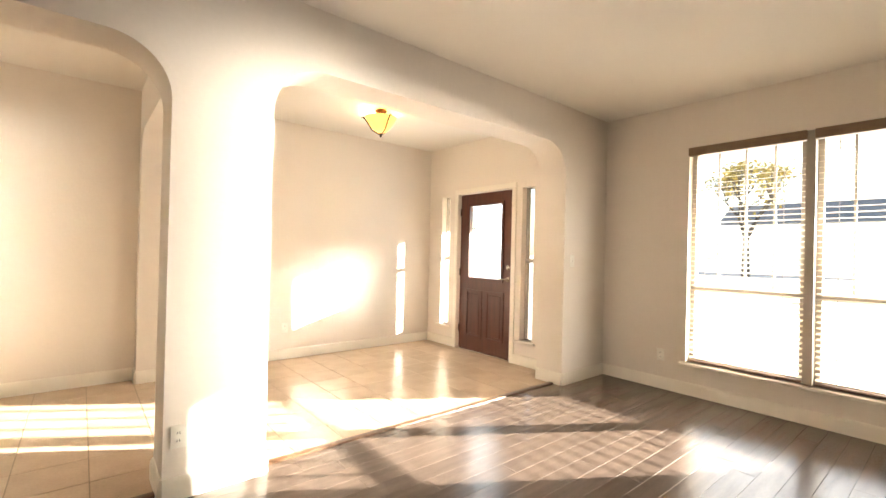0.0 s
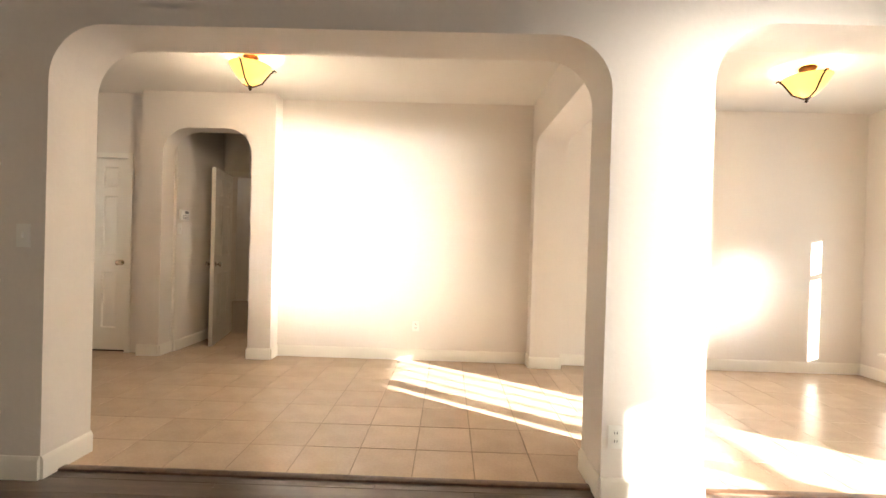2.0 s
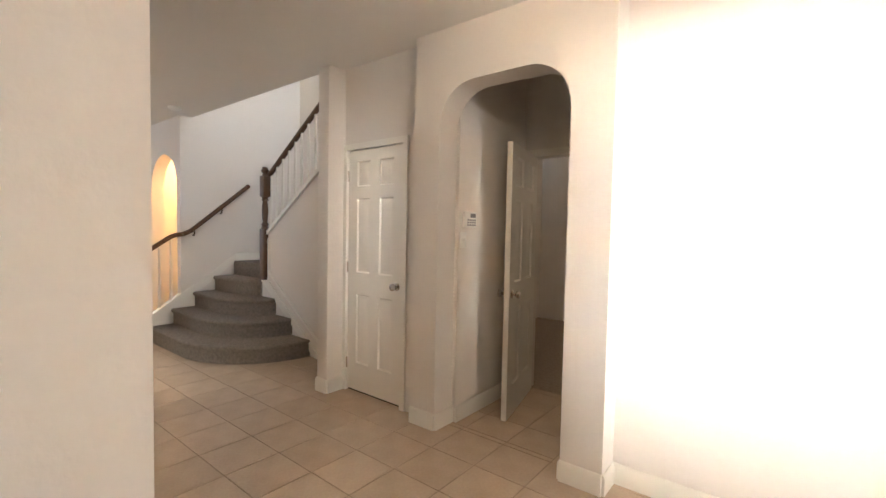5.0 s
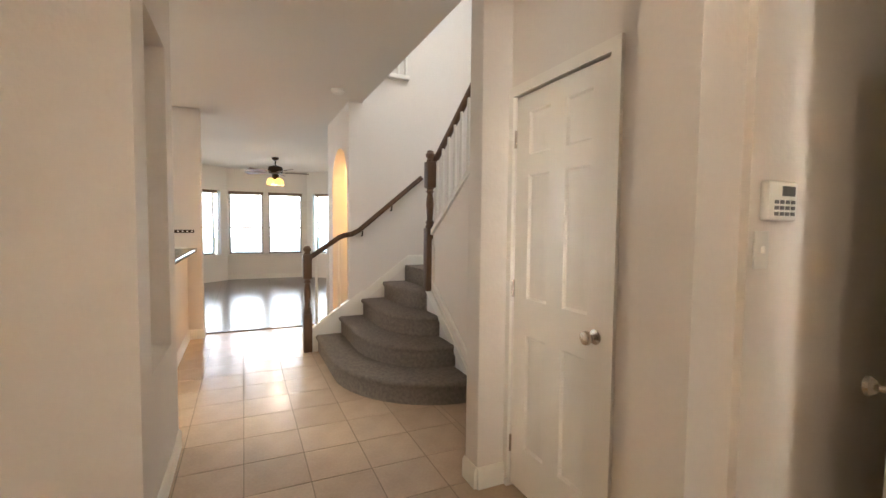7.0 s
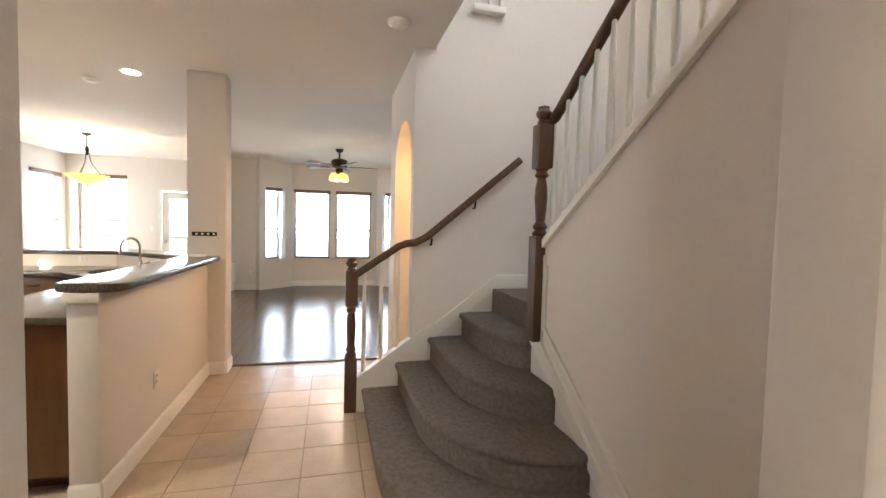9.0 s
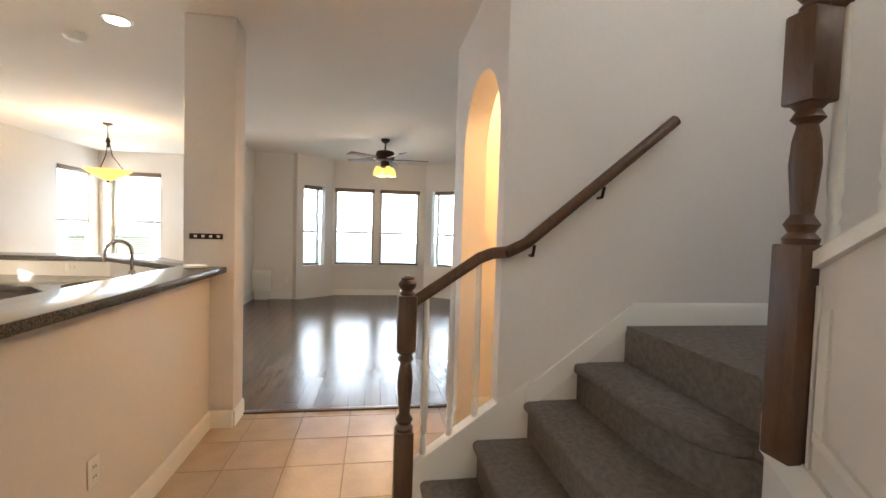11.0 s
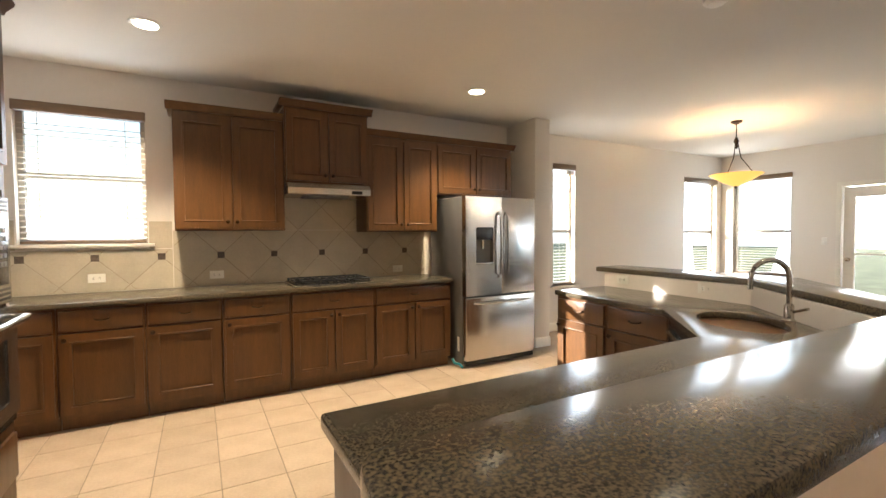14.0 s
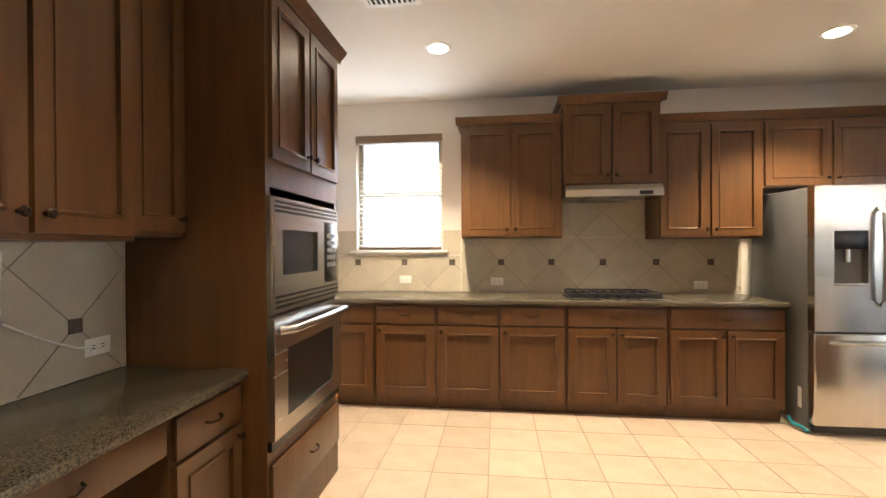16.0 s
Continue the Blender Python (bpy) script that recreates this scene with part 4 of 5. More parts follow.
def rounded(pts, radii, n=6):
    """The outline with its corners rounded off."""
    out = []
    k = len(pts)
    for i, p in enumerate(pts):
        r = radii.get(i, 0)
        p = Vector((*p, 0))
        if not r:
            out.append((p.x, p.y))
            continue
        a, b = Vector((*pts[i - 1], 0)), Vector((*pts[(i + 1) % k], 0))
        p0, p1 = p + (a - p).normalized() * r, p + (b - p).normalized() * r
        for j in range(n + 1):
            t = j / n
            q = p0 * (1 - t) ** 2 + p * 2 * t * (1 - t) + p1 * t * t
            out.append((q.x, q.y))
    return out


def stone(name, pts, holes, z0, z1, label, radii={}):
    bm = prism(rounded(pts, radii), holes, Matrix.Translation((0, 0, z0)), z1 - z0)
    rim = [e for e in bm.edges if abs(e.verts[0].co.z - e.verts[1].co.z) < 1e-5 and len(e.link_faces) == 2 and abs(abs(e.link_faces[0].normal.z) - abs(e.link_faces[1].normal.z)) > 0.5]
    bmesh.ops.bevel(bm, geom=rim, offset=0.007, segments=2, affect="EDGES", profile=0.5)
    return solid(name, bm, GRANITE, label, "worktop")


stone("granite_bar", [(-8.018, 2.88), (-6.085, 2.88), (-6.05, 3.185), (-8.018, 3.185)], [], 1.052, 1.094, "raised dark granite bar top on the half wall", {1: 0.07, 2: 0.11})
SK = [(-8.30 + 0.23 * math.cos(a) * 1.25 * 0.707 - 0.19 * math.sin(a) * 0.707 - 0.05, 2.22 + 0.23 * math.cos(a) * 1.25 * 0.707 + 0.19 * math.sin(a) * 0.707) for a in (2 * math.pi * i / 24 for i in range(24))]
stone("sink_counter", [(-8.42, 0.80), (-8.34, 1.79), (-7.83, 2.30), (-6.18, 2.30), (-6.18, 2.945), (-8.06, 2.945), (-8.93, 1.99), (-9.0, 0.80)], [SK], 0.877, 0.915, "dark granite counter that wraps round the sink", {3: 0.02})
sink = thing("kitchen_sink", "stainless undermount kitchen sink in the granite counter", "sink")
sb = bmesh.new()
top_r = [sb.verts.new((x, y, 0.876)) for x, y in SK]
cxs, cys = sum(p[0] for p in SK) / 24, sum(p[1] for p in SK) / 24
bot_r = [sb.verts.new((cxs + (x - cxs) * 0.9, cys + (y - cys) * 0.9, 0.70)) for x, y in SK]
for i in range(24):
    sb.faces.new((top_r[i], top_r[(i + 1) % 24], bot_r[(i + 1) % 24], bot_r[i]))
sb.faces.new(bot_r)
part("bowl", sb, STEEL, sink)
part("drain", lathe([(0.04, 0.701), (0.04, 0.705), (0.02, 0.703)], 16, (cxs, cys, 0)), NICKEL, sink)
fa = thing("kitchen_faucet", "brushed nickel gooseneck faucet beside the sink", "faucet")
bx, by = -8.52, 2.36
part("base", lathe([(0.030, 0.915), (0.030, 0.925), (0.022, 0.935), (0.022, 1.0), (0.016, 1.01)], 18, (bx, by, 0)), NICKEL, fa)
part("spout", tube([(bx, by, 1.0), (bx, by, 1.14)] + [(bx + 0.09 * (1 - math.cos(a)) * 0.8, by - 0.09 * (1 - math.cos(a)) * 0.6, 1.14 + 0.09 * math.sin(a)) for a in (math.pi * i / 10 for i in range(1, 11))] + [(bx + 0.146, by - 0.11, 1.08)], 0.013, 12), NICKEL, fa)
part("lever", tube([(bx, by + 0.02, 0.97), (bx + 0.02, by + 0.06, 0.985), (bx + 0.05, by + 0.10, 1.0)], 0.007, 8), NICKEL, fa)

structure("wall_island", prism([(-9.0, 0.80), (-8.93, 1.99), (-8.06, 2.95), (-8.18, 3.05), (-9.05, 2.05), (-9.12, 0.80)], [], Matrix.Identity(4), 1.032), PAINT, "beige half wall behind the sink counter")
stone("granite_bar", [(-8.99, 0.70), (-8.95, 1.97), (-8.09, 2.93), (-8.26, 2.95), (-8.36, 2.95), (-9.30, 2.10), (-9.34, 0.70)], [], 1.034, 1.074, "raised dark granite bar top behind the sink", {0: 0.03, 6: 0.05})
IM = pose(-9.0 + 0.02, 1.79, 0, 0, 0, -90)
base_cabinet(IM, 0.48, 1, 1, 0.55, 0.875)
base_cabinet(IM @ pose(0.484, 0, 0), 0.48, 1, 1, 0.55, 0.875)
sc = thing("base_cabinet", "brown wooden corner sink cabinet under the granite counter", "cabinet", group="kitchen base cabinets")
part("body", prism([(-8.42, 1.795), (-7.86, 2.33), (-6.21, 2.325), (-6.21, 2.945), (-8.05, 2.945), (-8.92, 1.99), (-8.92, 1.795)], [], Matrix.Translation((0, 0, 0.10)), 0.775), CABINET, sc)
part("toe_kick", prism([(-8.5, 1.85), (-7.9, 2.40), (-6.32, 2.37), (-6.32, 2.94), (-8.05, 2.94), (-8.9, 1.99), (-8.9, 1.85)], [], Matrix.Identity(4), 0.10), CABINET, sc)
DWM = pose(-7.875, 2.345, 0, 0, 0, 0)
dwa = thing("dishwasher_front", "glossy black dishwasher front panel by the sink", "dishwasher")
dv = Vector((-8.42 + 7.86, 1.795 - 2.33, 0)).normalized()
dwa.matrix_world = pose(-7.90, 2.285, 0, 0, 0, math.degrees(math.atan2(dv.y, dv.x)))
part("panel", box(0.05, 0.66, 0.0, 0.02, 0.12, 0.86, 0.006), BLACK, dwa)
part("handle", box(0.10, 0.61, 0.02, 0.045, 0.78, 0.81, 0.008), STEEL, dwa)
solid("bar_tray", lathe([(0.05, 1.0945), (0.068, 1.098), (0.066, 1.11), (0.05, 1.114), (0.045, 1.108)], 20, (-7.91, 3.03, 0)), PLASTIC, "small pale round tray on the granite bar", "tray")

hooks = thing("hook_rail", "dark wooden rail with five small white hooks", "hook rail")
part("board", box(-8.02, -8.004, 2.955, 3.16, 1.275, 1.312, 0.003), BRONZE, hooks)
for i in range(4):
    part("hook", box(-8.004, -7.996, 2.985 + 0.047 * i, 3.005 + 0.047 * i, 1.286, 1.302, 0.003), PLASTIC, hooks, "small white hook")


# ---- plates, fittings and lamps ----
def outlet(m, kind="outlet", label="white duplex outlet cover on the wall"):
    o = thing(kind + "_plate", label, kind, group=kind + " plates")
    o.matrix_world = m
    part("plate", box(-0.036, 0.036, 0, 0.006, -0.058, 0.058, 0.003), PLASTIC, o)
    if kind == "outlet":
        for z in (-0.02, 0.02):
            q = part("socket", box(-0.015, 0.015, 0.006, 0.0085, z - 0.013, z + 0.013, 0.003), PLASTIC, o)
            for dx in (-0.006, 0.006):
                part("slot", box(dx - 0.0015, dx + 0.0015, 0.0085, 0.0092, z - 0.005, z + 0.006), BLACK, q)
    else:
        part("toggle", box(-0.006, 0.006, 0.006, 0.018, -0.010, 0.012, 0.002), PLASTIC, o)
    return o


outlet(pose(0.917, 2.546, 0.317, 0, 0, 180))
outlet(pose(-0.257, 5.049, 0.364, 0, 0, 180))
outlet(pose(4.916, 1.93, 0.33, 0, 0, 90))
outlet(pose(2.35, 5.049, 0.36, 0, 0, 180))
outlet(pose(-6.78, 3.081, 0.39))
for x, z in ((-5.184, 1.03), (-6.06, 1.015), (-7.86, 0.99)):
    outlet(pose(x, -1.089, z, 0, 90, 0), label="white horizontal outlet cover on the backsplash")
outlet(pose(-4.443 - 0.012, 1.475, 0.95, 0, 90, 90), label="white horizontal outlet cover over the desk")
outlet(pose(-8.985, 1.0, 0.985, 0, 90, -90), label="white horizontal outlet cover below the bar top")
outlet(pose(-8.955, 1.7, 0.985, 0, 90, -90), label="white horizontal outlet cover below the bar top")
outlet(pose(4.439, 3.00, 1.22, 0, 0, 90), "switch", "white light switch plate by the front door")
outlet(pose(4.30, 2.546, 1.22, 0, 0, 180), "switch", "white light switch plate on the wall")
outlet(pose(-2.05, 2.546, 1.22, 0, 0, 180), "switch", "white light switch plate on the wall")
outlet(pose(-3.35, 2.854, 1.25), "switch", "white light switch plate on the wall")
outlet(pose(-2.879, 5.13, 1.33, 0, 0, -90), "switch", "white light switch plate in the vestibule")
outlet(pose(-14.399, 0.40, 1.22, 0, 0, -90), "switch", "white light switch plate by the patio door")
kp = thing("alarm_keypad", "small white alarm keypad with dark buttons", "keypad")
kp.matrix_world = pose(-2.879, 5.19, 1.48, 0, 0, -90)
part("case", box(-0.075, 0.075, 0, 0.028, -0.06, 0.06, 0.008), PLASTIC, kp)
part("screen", box(-0.055, 0.01, 0.028, 0.030, 0.015, 0.045), GREYSIDE, kp)
for r in range(3):
    for c in range(4):
        part("key", box(-0.055 + 0.028 * c, -0.037 + 0.028 * c, 0.028, 0.031, -0.045 + 0.018 * r, -0.034 + 0.018 * r), GREYSIDE, kp)
ps = outlet(pose(-13.499, 2.55, 0.36, 0, 0, -90))
ac = thing("air_purifier", "white boxy appliance standing by the living room wall", "appliance", (-13.42, 2.12, 0))
part("case", box(-0.07, 0.07, -0.16, 0.16, 0.16, 0.56, 0.015), PLASTIC, ac)
part("stand", box(-0.05, 0.05, -0.12, 0.12, 0, 0.16, 0.01), PLASTIC, ac)
part("grille", box(0.07, 0.074, -0.12, 0.12, 0.22, 0.50), PLASTIC, ac)
cord = solid("power_cord", tube([(-4.47, 1.86, 1.38), (-4.475, 1.83, 1.33), (-4.475, 1.84, 1.2), (-4.475, 1.83, 1.10), (-4.475, 1.70, 1.02), (-4.475, 1.58, 0.965), (-4.48, 1.485, 0.95)], 0.004, 8), PLASTIC, "thin white power cord hanging to the outlet", "cord")


def flush_lamp(x, y):
    l = thing("ceiling_lamp", "amber glass ceiling lamp with bronze scroll arms", "ceiling lamp", (x, y, 2.74), group="amber ceiling lamps")
    part("canopy", lathe([(0.02, -0.05), (0.05, -0.035), (0.062, -0.012), (0.055, 0.0)], 20), BRONZE, l)
    part("stem", cyl((0, 0, -0.09), (0, 0, -0.04), 0.014), BRONZE, l)
    bowl = bmesh.new()
    prof = [(0.02, -0.245), (0.06, -0.225), (0.10, -0.185), (0.135, -0.135), (0.16, -0.09), (0.165, -0.085), (0.150, -0.087), (0.125, -0.135), (0.09, -0.183), (0.05, -0.215), (0.01, -0.235)]
    part("bowl", lathe(prof, 24), SHADE, l, "glowing amber glass bowl")
    for k in range(3):
        a = 2 * math.pi * k / 3 + 0.5
        c, s = math.cos(a), math.sin(a)
        part("arm", tube([(0.015 * c, 0.015 * s, -0.255), (0.09 * c, 0.09 * s, -0.215), (0.15 * c, 0.15 * s, -0.12), (0.185 * c, 0.185 * s, -0.085), (0.20 * c, 0.20 * s, -0.095)], 0.007, 8), BRONZE, l)
        part("brace", tube([(0.012 * c, 0.012 * s, -0.07), (0.10 * c, 0.10 * s, -0.075), (0.17 * c, 0.17 * s, -0.09)], 0.005, 8), BRONZE, l)
    part("finial", lathe([(0.004, -0.285), (0.014, -0.272), (0.010, -0.262), (0.022, -0.252), (0.012, -0.24)], 16), BRONZE, l)
    return l


flush_lamp(-1.6, 3.97)
flush_lamp(2.89, 3.93)
pl = thing("pendant_lamp", "amber glass bowl pendant lamp with a bronze stem", "pendant lamp", (-11.75, 0.45, 2.74))
part("canopy", lathe([(0.02, -0.04), (0.06, -0.02), (0.065, 0)], 20), BRONZE, pl)
part("chain", cyl((0, 0, -0.20), (0, 0, -0.03), 0.006), BRONZE, pl)
part("hub", lathe([(0.012, -0.34), (0.022, -0.32), (0.014, -0.29), (0.03, -0.25), (0.012, -0.20)], 16), BRONZE, pl)
for k in range(3):
    a = 2 * math.pi * k / 3
    part("arm", tube([(0.015 * math.cos(a), 0.015 * math.sin(a), -0.26), (0.05 * math.cos(a), 0.05 * math.sin(a), -0.45), (0.19 * math.cos(a), 0.19 * math.sin(a), -0.66)], 0.006, 8), BRONZE, pl)
part("bowl", lathe([(0.03, -0.80), (0.12, -0.76), (0.22, -0.70), (0.29, -0.655), (0.285, -0.65), (0.21, -0.69), (0.10, -0.745), (0.02, -0.78)], 28), SHADE, pl, "glowing amber glass bowl")
part("finial", lathe([(0.004, -0.83), (0.015, -0.815), (0.02, -0.80)], 14), BRONZE, pl)

fan = thing("ceiling_fan", "dark ceiling fan with wooden blades and amber lights", "ceiling fan", (-11.67, 4.30, 2.74))
part("canopy", lathe([(0.03, -0.06), (0.06, -0.04), (0.07, 0)], 20), BRONZE, fan)
part("rod", cyl((0, 0, -0.17), (0, 0, -0.05), 0.014), BRONZE, fan)
part("motor", lathe([(0.06, -0.34), (0.13, -0.32), (0.15, -0.25), (0.13, -0.19), (0.05, -0.165)], 24), BRONZE, fan)
for k in range(5):
    a = 2 * math.pi * k / 5 + 0.35
    b = box(0.20, 0.66, -0.065, 0.065, -0.004, 0.004, 0.003)
    b.transform(Matrix.Translation((0, 0, -0.30)) @ Matrix.Rotation(a, 4, "Z") @ Matrix.Rotation(radians(11), 4, "X"))
    bl = part("blade", b, CABINET, fan, "brown wooden fan blade")
    c = box(0.10, 0.26, -0.02, 0.02, -0.010, -0.003, 0.002)
    c.transform(Matrix.Translation((0, 0, -0.30)) @ Matrix.Rotation(a, 4, "Z"))
    part("blade_iron", c, BRONZE, bl)
part("light_hub", lathe([(0.03, -0.44), (0.06, -0.42), (0.07, -0.36), (0.05, -0.33)], 20), BRONZE, fan)
for k in range(4):
    a = 2 * math.pi * k / 4 + 0.4
    part("light_shade", lathe([(0.062, -0.56), (0.068, -0.53), (0.055, -0.47), (0.03, -0.43), (0.02, -0.42)], 16, (0.115 * math.cos(a), 0.115 * math.sin(a), 0)), SHADE, fan, "glowing amber glass shade")

bd = thing("ceiling_lamp", "round white ceiling lamp in the dim side room", "ceiling lamp", (-2.3, 7.4, 2.74))
part("dish", lathe([(0.05, -0.09), (0.14, -0.065), (0.17, -0.03), (0.175, 0.0)], 24), PLASTIC, bd)
for cx_, cy_ in ((-5.655, 0.0), (-8.28, -0.11), (-8.25, 2.40), (-5.65, 2.40)):
    dl = thing("downlight", "round recessed ceiling downlight with a white ring", "downlight", (cx_, cy_, 2.74), group="kitchen downlights")
    part("ring", lathe([(0.070, -0.008), (0.092, -0.006), (0.096, 0.0), (0.072, 0.0)], 24), PLASTIC, dl)
    part("lens", lathe([(0.058, -0.013), (0.068, -0.010), (0.069, -0.0085)], 24), BULB, dl, "glowing lamp face")
for sx, sy in ((-6.56, 4.57), (-8.59, 1.94)):
    sm = thing("smoke_alarm", "round white plastic smoke alarm on the ceiling", "smoke alarm", (sx, sy, 2.74), group="smoke alarms")
    part("base", lathe([(0.055, -0.03), (0.068, -0.02), (0.07, 0.0)], 24), PLASTIC, sm)
    part("cover", lathe([(0.02, -0.042), (0.045, -0.038), (0.052, -0.03)], 24), PLASTIC, sm)
vt = thing("ceiling_vent", "white louvred air vent in the kitchen ceiling", "vent", (-5.47, 0.66, 2.74))
part("frame", prism(rect(-0.16, 0.16, -0.09, 0.09), [rect(-0.135, 0.135, -0.065, 0.065)], Matrix.Translation((0, 0, -0.01)), 0.01), PLASTIC, vt)
# Shade inside the vent is put in as a dark backing.
part("backing", box(-0.135, 0.135, -0.065, 0.065, -0.003, -0.001), DARKGAP, vt)
for k in range(9):
    part("louvre", box(-0.126 + 0.03 * k, -0.114 + 0.03 * k, -0.065, 0.065, -0.010, -0.004), PLASTIC, vt)

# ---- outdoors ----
# Added sheets whose own glow stands in for blown-out daylight outdoors.
structure("backdrop_west", box(-62, -61.8, -80, 90, -0.3, 30), SKYGLOW, "pale self-lit backdrop standing in for daylight beyond the back windows", "backdrop")
structure("backdrop_south", box(-80, -3.0, -52.2, -52, -0.3, 30), SKYGLOW, "pale self-lit backdrop standing in for daylight beyond the side windows", "backdrop")
structure("lawn", box(-60, -15, -50, 60, -0.3, -0.28), GRASS, "patchy lawn behind the house", "ground")
porch = thing("porch_pillar", "red brick porch pillar outside the front door", "pillar")
part("core", box(5.35, 5.75, 2.55, 2.95, -0.3, 2.86), GROUT, porch)
BR = mesh("brick", box(-0.1, 0.1, -0.01, 0.01, -0.03, 0.03, 0.004, 1), BRICK)
for r in range(40):
    for c in range(2):
        b = new("brick", BR)
        b.parent = porch
        b.location, b.rotation_euler = (5.345, 2.65 + 0.2 * c + (0.0 if r % 2 else 0.0), -0.24 + r * 0.077), (0, 0, radians(90))
tree = thing("tree", "bare spreading tree with sparse yellow autumn leaves", "tree", (47.0, 13.0, -0.3))
tk = bmesh.new()
rnd = random.Random(4)
tips = []


def limb(p, d, length, r, depth):
    q = p + d * length
    add_cyl(tk, p, q, r, r * 0.65, 7)
    tips.append(q)
    if depth:
        for _ in range(3):
            limb(q, (d + Vector((rnd.uniform(-0.8, 0.8), rnd.uniform(-0.8, 0.8), rnd.uniform(-0.1, 0.5)))).normalized(), length * 0.72, r * 0.6, depth - 1)


limb(Vector((0, 0, 0)), Vector((0, 0, 1)), 3.4, 0.35, 5)
part("trunk", tk, BARK, tree)
lv = bmesh.new()
for q in tips[20:]:
    for _ in range(4):
        c = q + Vector((rnd.gauss(0, 0.35), rnd.gauss(0, 0.35), rnd.gauss(0, 0.3)))
        vs = [lv.verts.new(c + Vector((rnd.uniform(-0.2, 0.2), rnd.uniform(-0.2, 0.2), rnd.uniform(-0.2, 0.2)))) for _ in range(4)]
        lv.faces.new(vs[:3])
        lv.faces.new((vs[0], vs[2], vs[3]))
part("crown", lv, LEAF, tree, "sparse yellow leaves")
hs = thing("neighbour_house", "pale two-storey house across the street, grey roof", "house", (60, 10, -0.3))
part("wall", box(0, 8, -9, 9, 0, 5.6), TRIM, hs)
part("roof", prism([(-0.6, 5.6), (8.6, 5.6), (4, 8.2)], [], Matrix.Translation((0, 9.5, 0)) @ Matrix(((1, 0, 0, 0), (0, 0, -1, 0), (0, 1, 0, 0), (0, 0, 0, 1))), 19), GREYSIDE, hs)

# ---- floors and tiles, piece by piece ----
P = 0.335


def tile_floor(name, x0, x1, y0, y1, ox, oy, label, near, limit=300):
    f = structure(name, box(x0, x1, y0, y1, -0.0115, -0.004), GROUT, label, "floor")
    me = mesh("tile", box(-P / 2 + 0.0025, P / 2 - 0.0025, -P / 2 + 0.0025, P / 2 - 0.0025, -0.004, 0.0, 0.0012, 1), TILE)
    spots = []
    for i in range(math.floor((x0 - ox) / P), math.ceil((x1 - ox) / P)):
        for j in range(math.floor((y0 - oy) / P), math.ceil((y1 - oy) / P)):
            a, b, c, d = max(x0, ox + i * P), min(x1, ox + (i + 1) * P), max(y0, oy + j * P), min(y1, oy + (j + 1) * P)
            if b - a > 0.02 and d - c > 0.02:
                spots.append((a, b, c, d))
    spots.sort(key=lambda s: abs((s[0] + s[1]) / 2 - near[0]) + abs((s[2] + s[3]) / 2 - near[1]))
    rest = bmesh.new()
    for k, (a, b, c, d) in enumerate(spots):
        if k < limit:
            whole = b - a > P - 0.002 and d - c > P - 0.002
            o = new("tile", me if whole else mesh("tile", box((a - b) / 2 + 0.0025, (b - a) / 2 - 0.0025, (c - d) / 2 + 0.0025, (d - c) / 2 - 0.0025, -0.004, 0.0, 0.0012, 1), TILE))
            o.location, o.parent = ((a + b) / 2, (c + d) / 2, 0), f
        else:
            add_box(rest, a + 0.0025, b - 0.0025, c + 0.0025, d - 0.0025, -0.004, 0.0)
    if rest.verts:
        r = part("tiles", rest, TILE, f)
        tagged(r, kind="stuff")
    return f


tile_floor("floor_hall", -8.24, 1.08, 2.66, 5.06, -0.09, 3.34, "beige ceramic floor tiles with dark grout in the hall", (-3.5, 3.9))
tile_floor("floor_entry", 1.08, 4.6, 2.66, 5.06, 1.25, 3.34, "beige ceramic floor tiles in the entry", (2.8, 3.8))
tile_floor("floor_vestibule", -8.24, -1.6, 5.06, 6.1, -0.09, 3.34, "beige ceramic floor tiles in the vestibule", (-2.4, 5.4), 60)
tile_floor("floor_kitchen", -9.7, -4.3, -1.15, 2.66, -6.0, -0.19, "beige ceramic floor tiles in the kitchen", (-6.6, 0.6))
tile_floor("floor_nook", -14.45, -9.7, -1.2, 1.9, -9.7, -0.19, "beige ceramic floor tiles in the breakfast nook", (-10, 0), 80)


def plank_floor(name, x0, x1, y0, y1, label, seed):
    f = structure(name, box(x0, x1, y0, y1, -0.0115, -0.006), DARKGAP, label, "floor")
    r = random.Random(seed)
    W, L = 0.127, 1.3
    sizes = {}
    for j in range(math.ceil((y1 - y0) / W)):
        c, d = y0 + j * W, min(y1, y0 + (j + 1) * W)
        x = x0 - r.uniform(0, L)
        while x < x1:
            a, b = max(x, x0), min(x + L, x1)
            x += L
            if b - a < 0.01 or d - c < 0.01:
                continue
            key = (round(b - a, 2), round(d - c, 3))
            if key not in sizes:
                sizes[key] = mesh("plank", box(-(b - a) / 2 + 0.0007, (b - a) / 2 - 0.0007, -(d - c) / 2 + 0.0007, (d - c) / 2 - 0.0007, -0.006, 0, 0.0012, 1), PLANK)
            o = new("plank", sizes[key])
            o.location, o.parent = ((a + b) / 2, (c + d) / 2, r.uniform(-0.0003, 0)), f
    return f


plank_floor("floor_dining", -2.38, 4.917, -2.0, 2.65, "dark stained wood plank floor in the dining room", 1)
plank_floor("floor_living", -14.1, -8.24, 1.95, 6.6, "dark stained wood plank floor in the living room", 2)


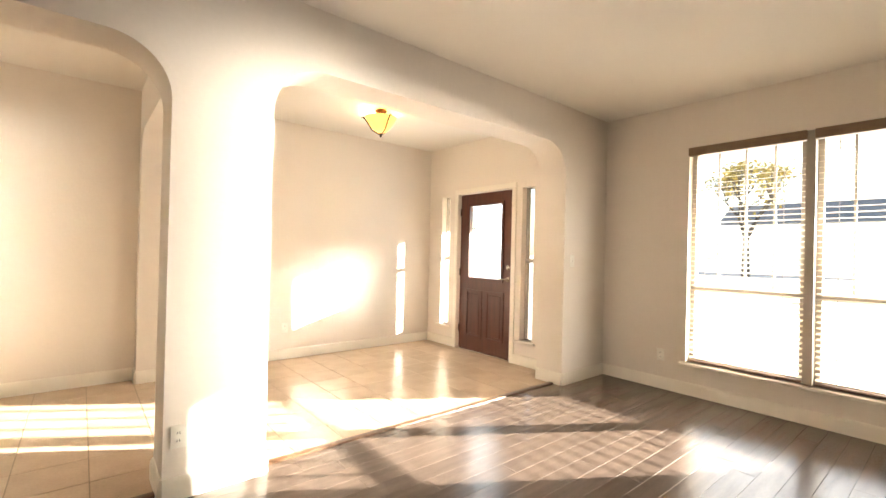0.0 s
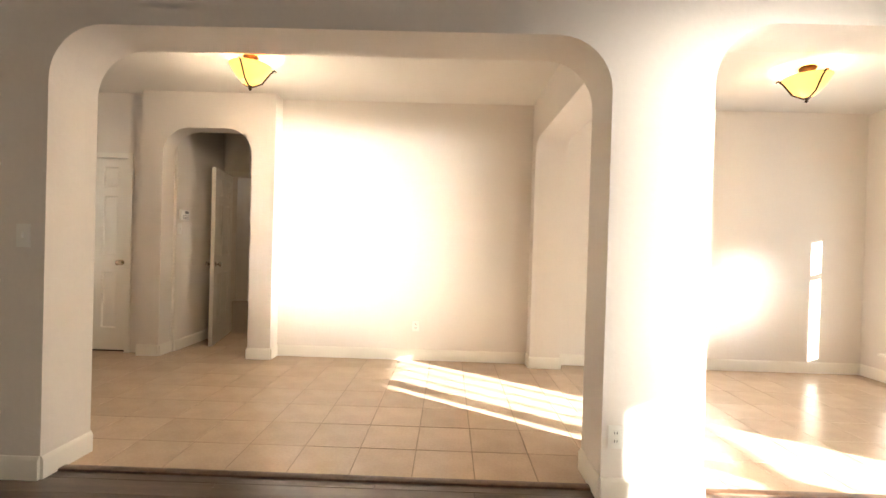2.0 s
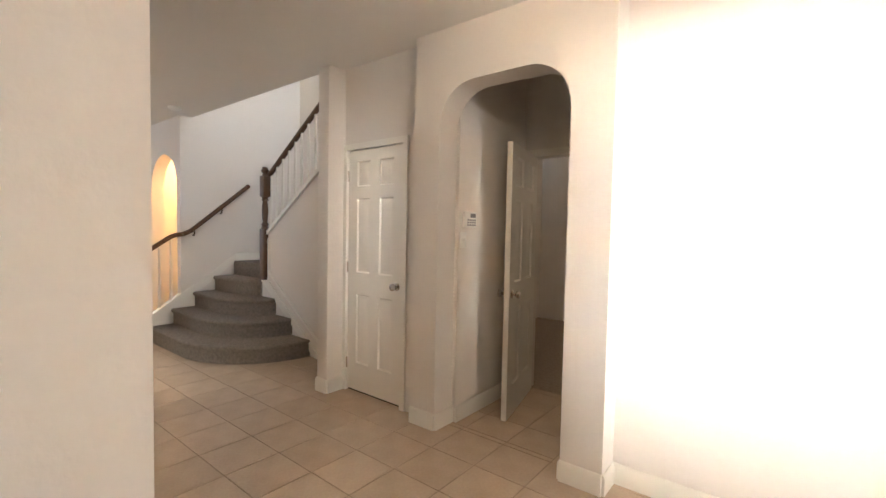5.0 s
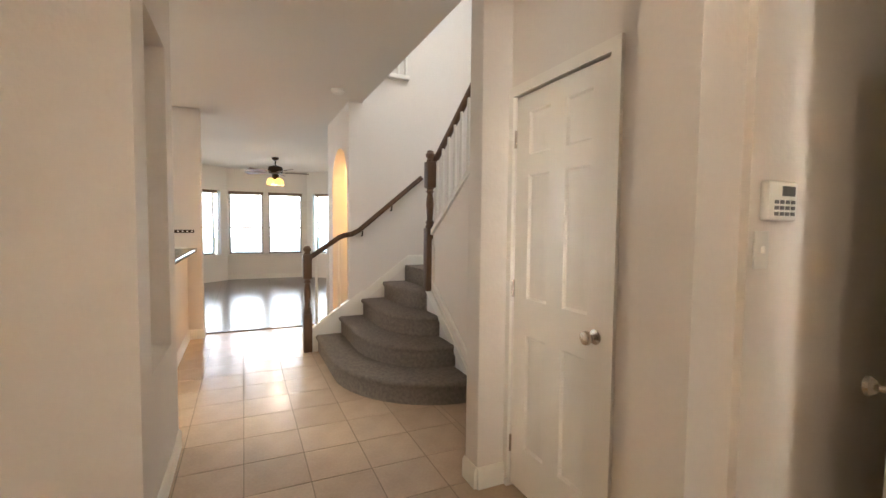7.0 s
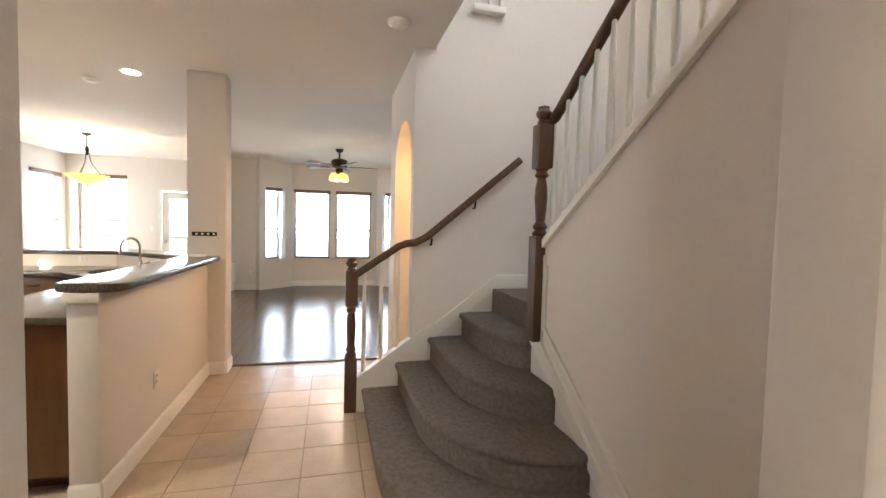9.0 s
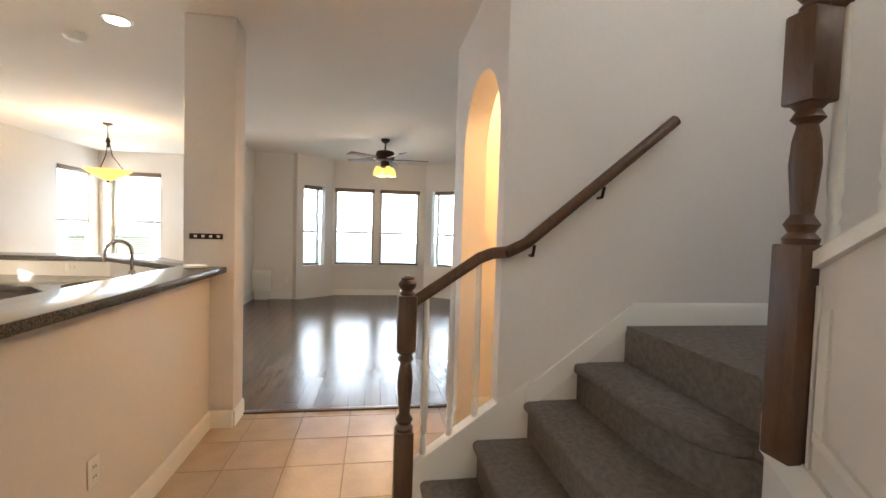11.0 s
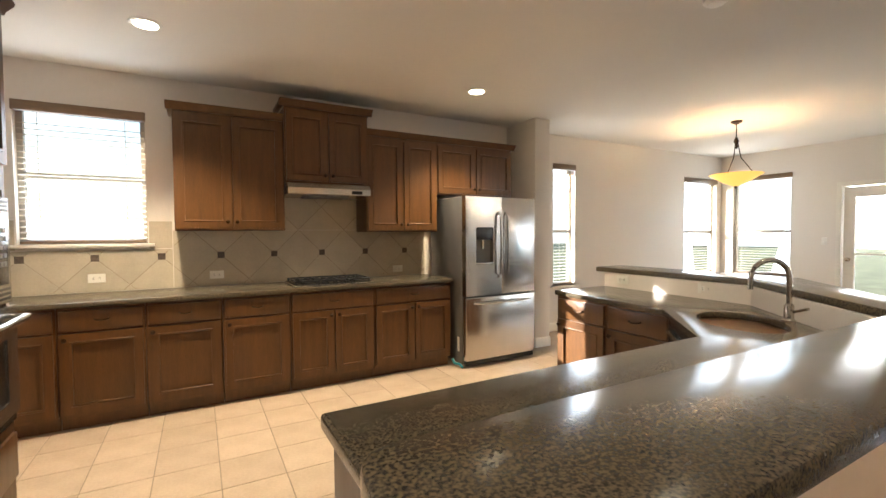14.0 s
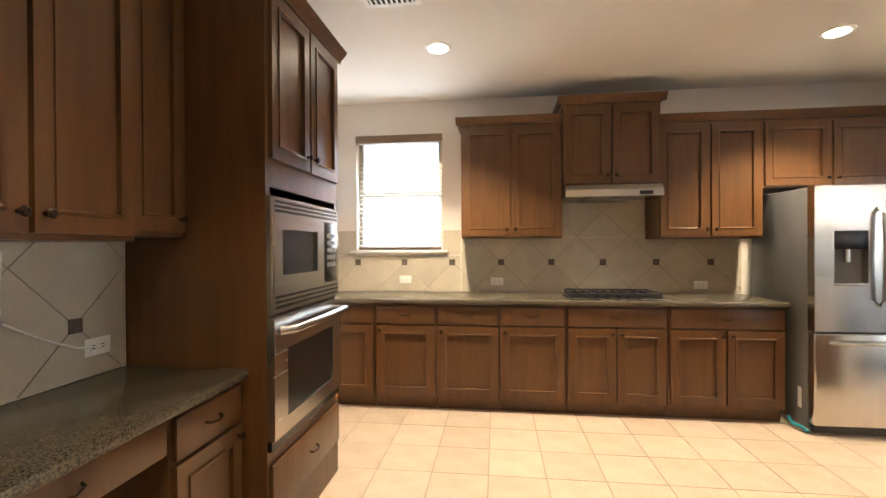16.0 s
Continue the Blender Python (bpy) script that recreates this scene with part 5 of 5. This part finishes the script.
# diagonal backsplash tiles clipped to a field, with small dark accents at their corners
def clip(poly, axis, v, keep_less):
    out = []
    for i, p in enumerate(poly):
        q = poly[(i + 1) % len(poly)]
        a, b = (p[axis] <= v) == keep_less, (q[axis] <= v) == keep_less
        if a:
            out.append(p)
        if a != b:
            t = (v - p[axis]) / (q[axis] - p[axis])
            out.append((p[0] + (q[0] - p[0]) * t, p[1] + (q[1] - p[1]) * t))
    return out


def backsplash(name, m, u0, u1, v0, v1, ou, ov, step, label, accents, vtop=None):
    f = structure(name, prism(rect(u0, u1, v0, v1), [], m @ YM, 0.003), GROUT, label, "wall")
    h = step / 2 - 0.003
    for i in range(-20, 21):
        for j in range(-4, 5):
            cu, cv = ou + (i + j % 2 * 0.5) * step, ov + j * step / 2
            poly = [(cu - h, cv), (cu, cv - h), (cu + h, cv), (cu, cv + h)]
            for ax, v, less in ((0, u0, False), (0, u1, True), (1, v0, False), (1, v1, True)):
                poly = clip(poly, ax, v, less) if len(poly) > 2 else poly
            if len(poly) < 3 or max(p[0] for p in poly) - min(p[0] for p in poly) < 0.02 or max(p[1] for p in poly) - min(p[1] for p in poly) < 0.02:
                continue
            o = new("tile", mesh("tile", prism(poly, [], m @ YM, 0.008), BTILE, False))
            o.parent = f
    for u in accents:
        o = new("accent_tile", mesh("accent_tile", prism(rect(u - 0.028, u + 0.028, ov - 0.028, ov + 0.028), [], m @ YM, 0.011), ACCENT, False))
        o.parent = f
    return f


ACC = [-4.713 - 0.462 * k for k in range(8)]
backsplash("backsplash_left", pose(0, -1.1, 0), -5.72, -4.45, 0.917, 1.26, -4.713 - 0.231, 1.195, 0.462, "beige diagonal tile backsplash with dark accents", ACC[:3])
backsplash("backsplash_right", pose(0, -1.1, 0), -8.2, -5.725, 0.917, 1.42, -4.713 - 0.231, 1.195, 0.462, "beige diagonal tile backsplash with dark accents", ACC[3:])
backsplash("backsplash_hood", pose(0, -1.1, 0), -7.39, -6.61, 1.422, 1.75, -4.713 - 0.231, 1.195, 0.462, "beige diagonal tile backsplash above the cooktop", [])
for a, b in ((-5.72, -5.55), (-4.69, -4.45)):
    structure("backsplash_border", box(a, b, -1.1, -1.092, 1.265, 1.50), BTILE, "plain beige tile border beside the window", "wall")
backsplash("backsplash_desk", pose(-4.452, 0, 0, 0, 0, 90), 1.345, 2.84, 0.84, 1.385, 1.569 + 0.231, 1.047, 0.462, "grey-beige diagonal tile backsplash over the desk", [1.569])
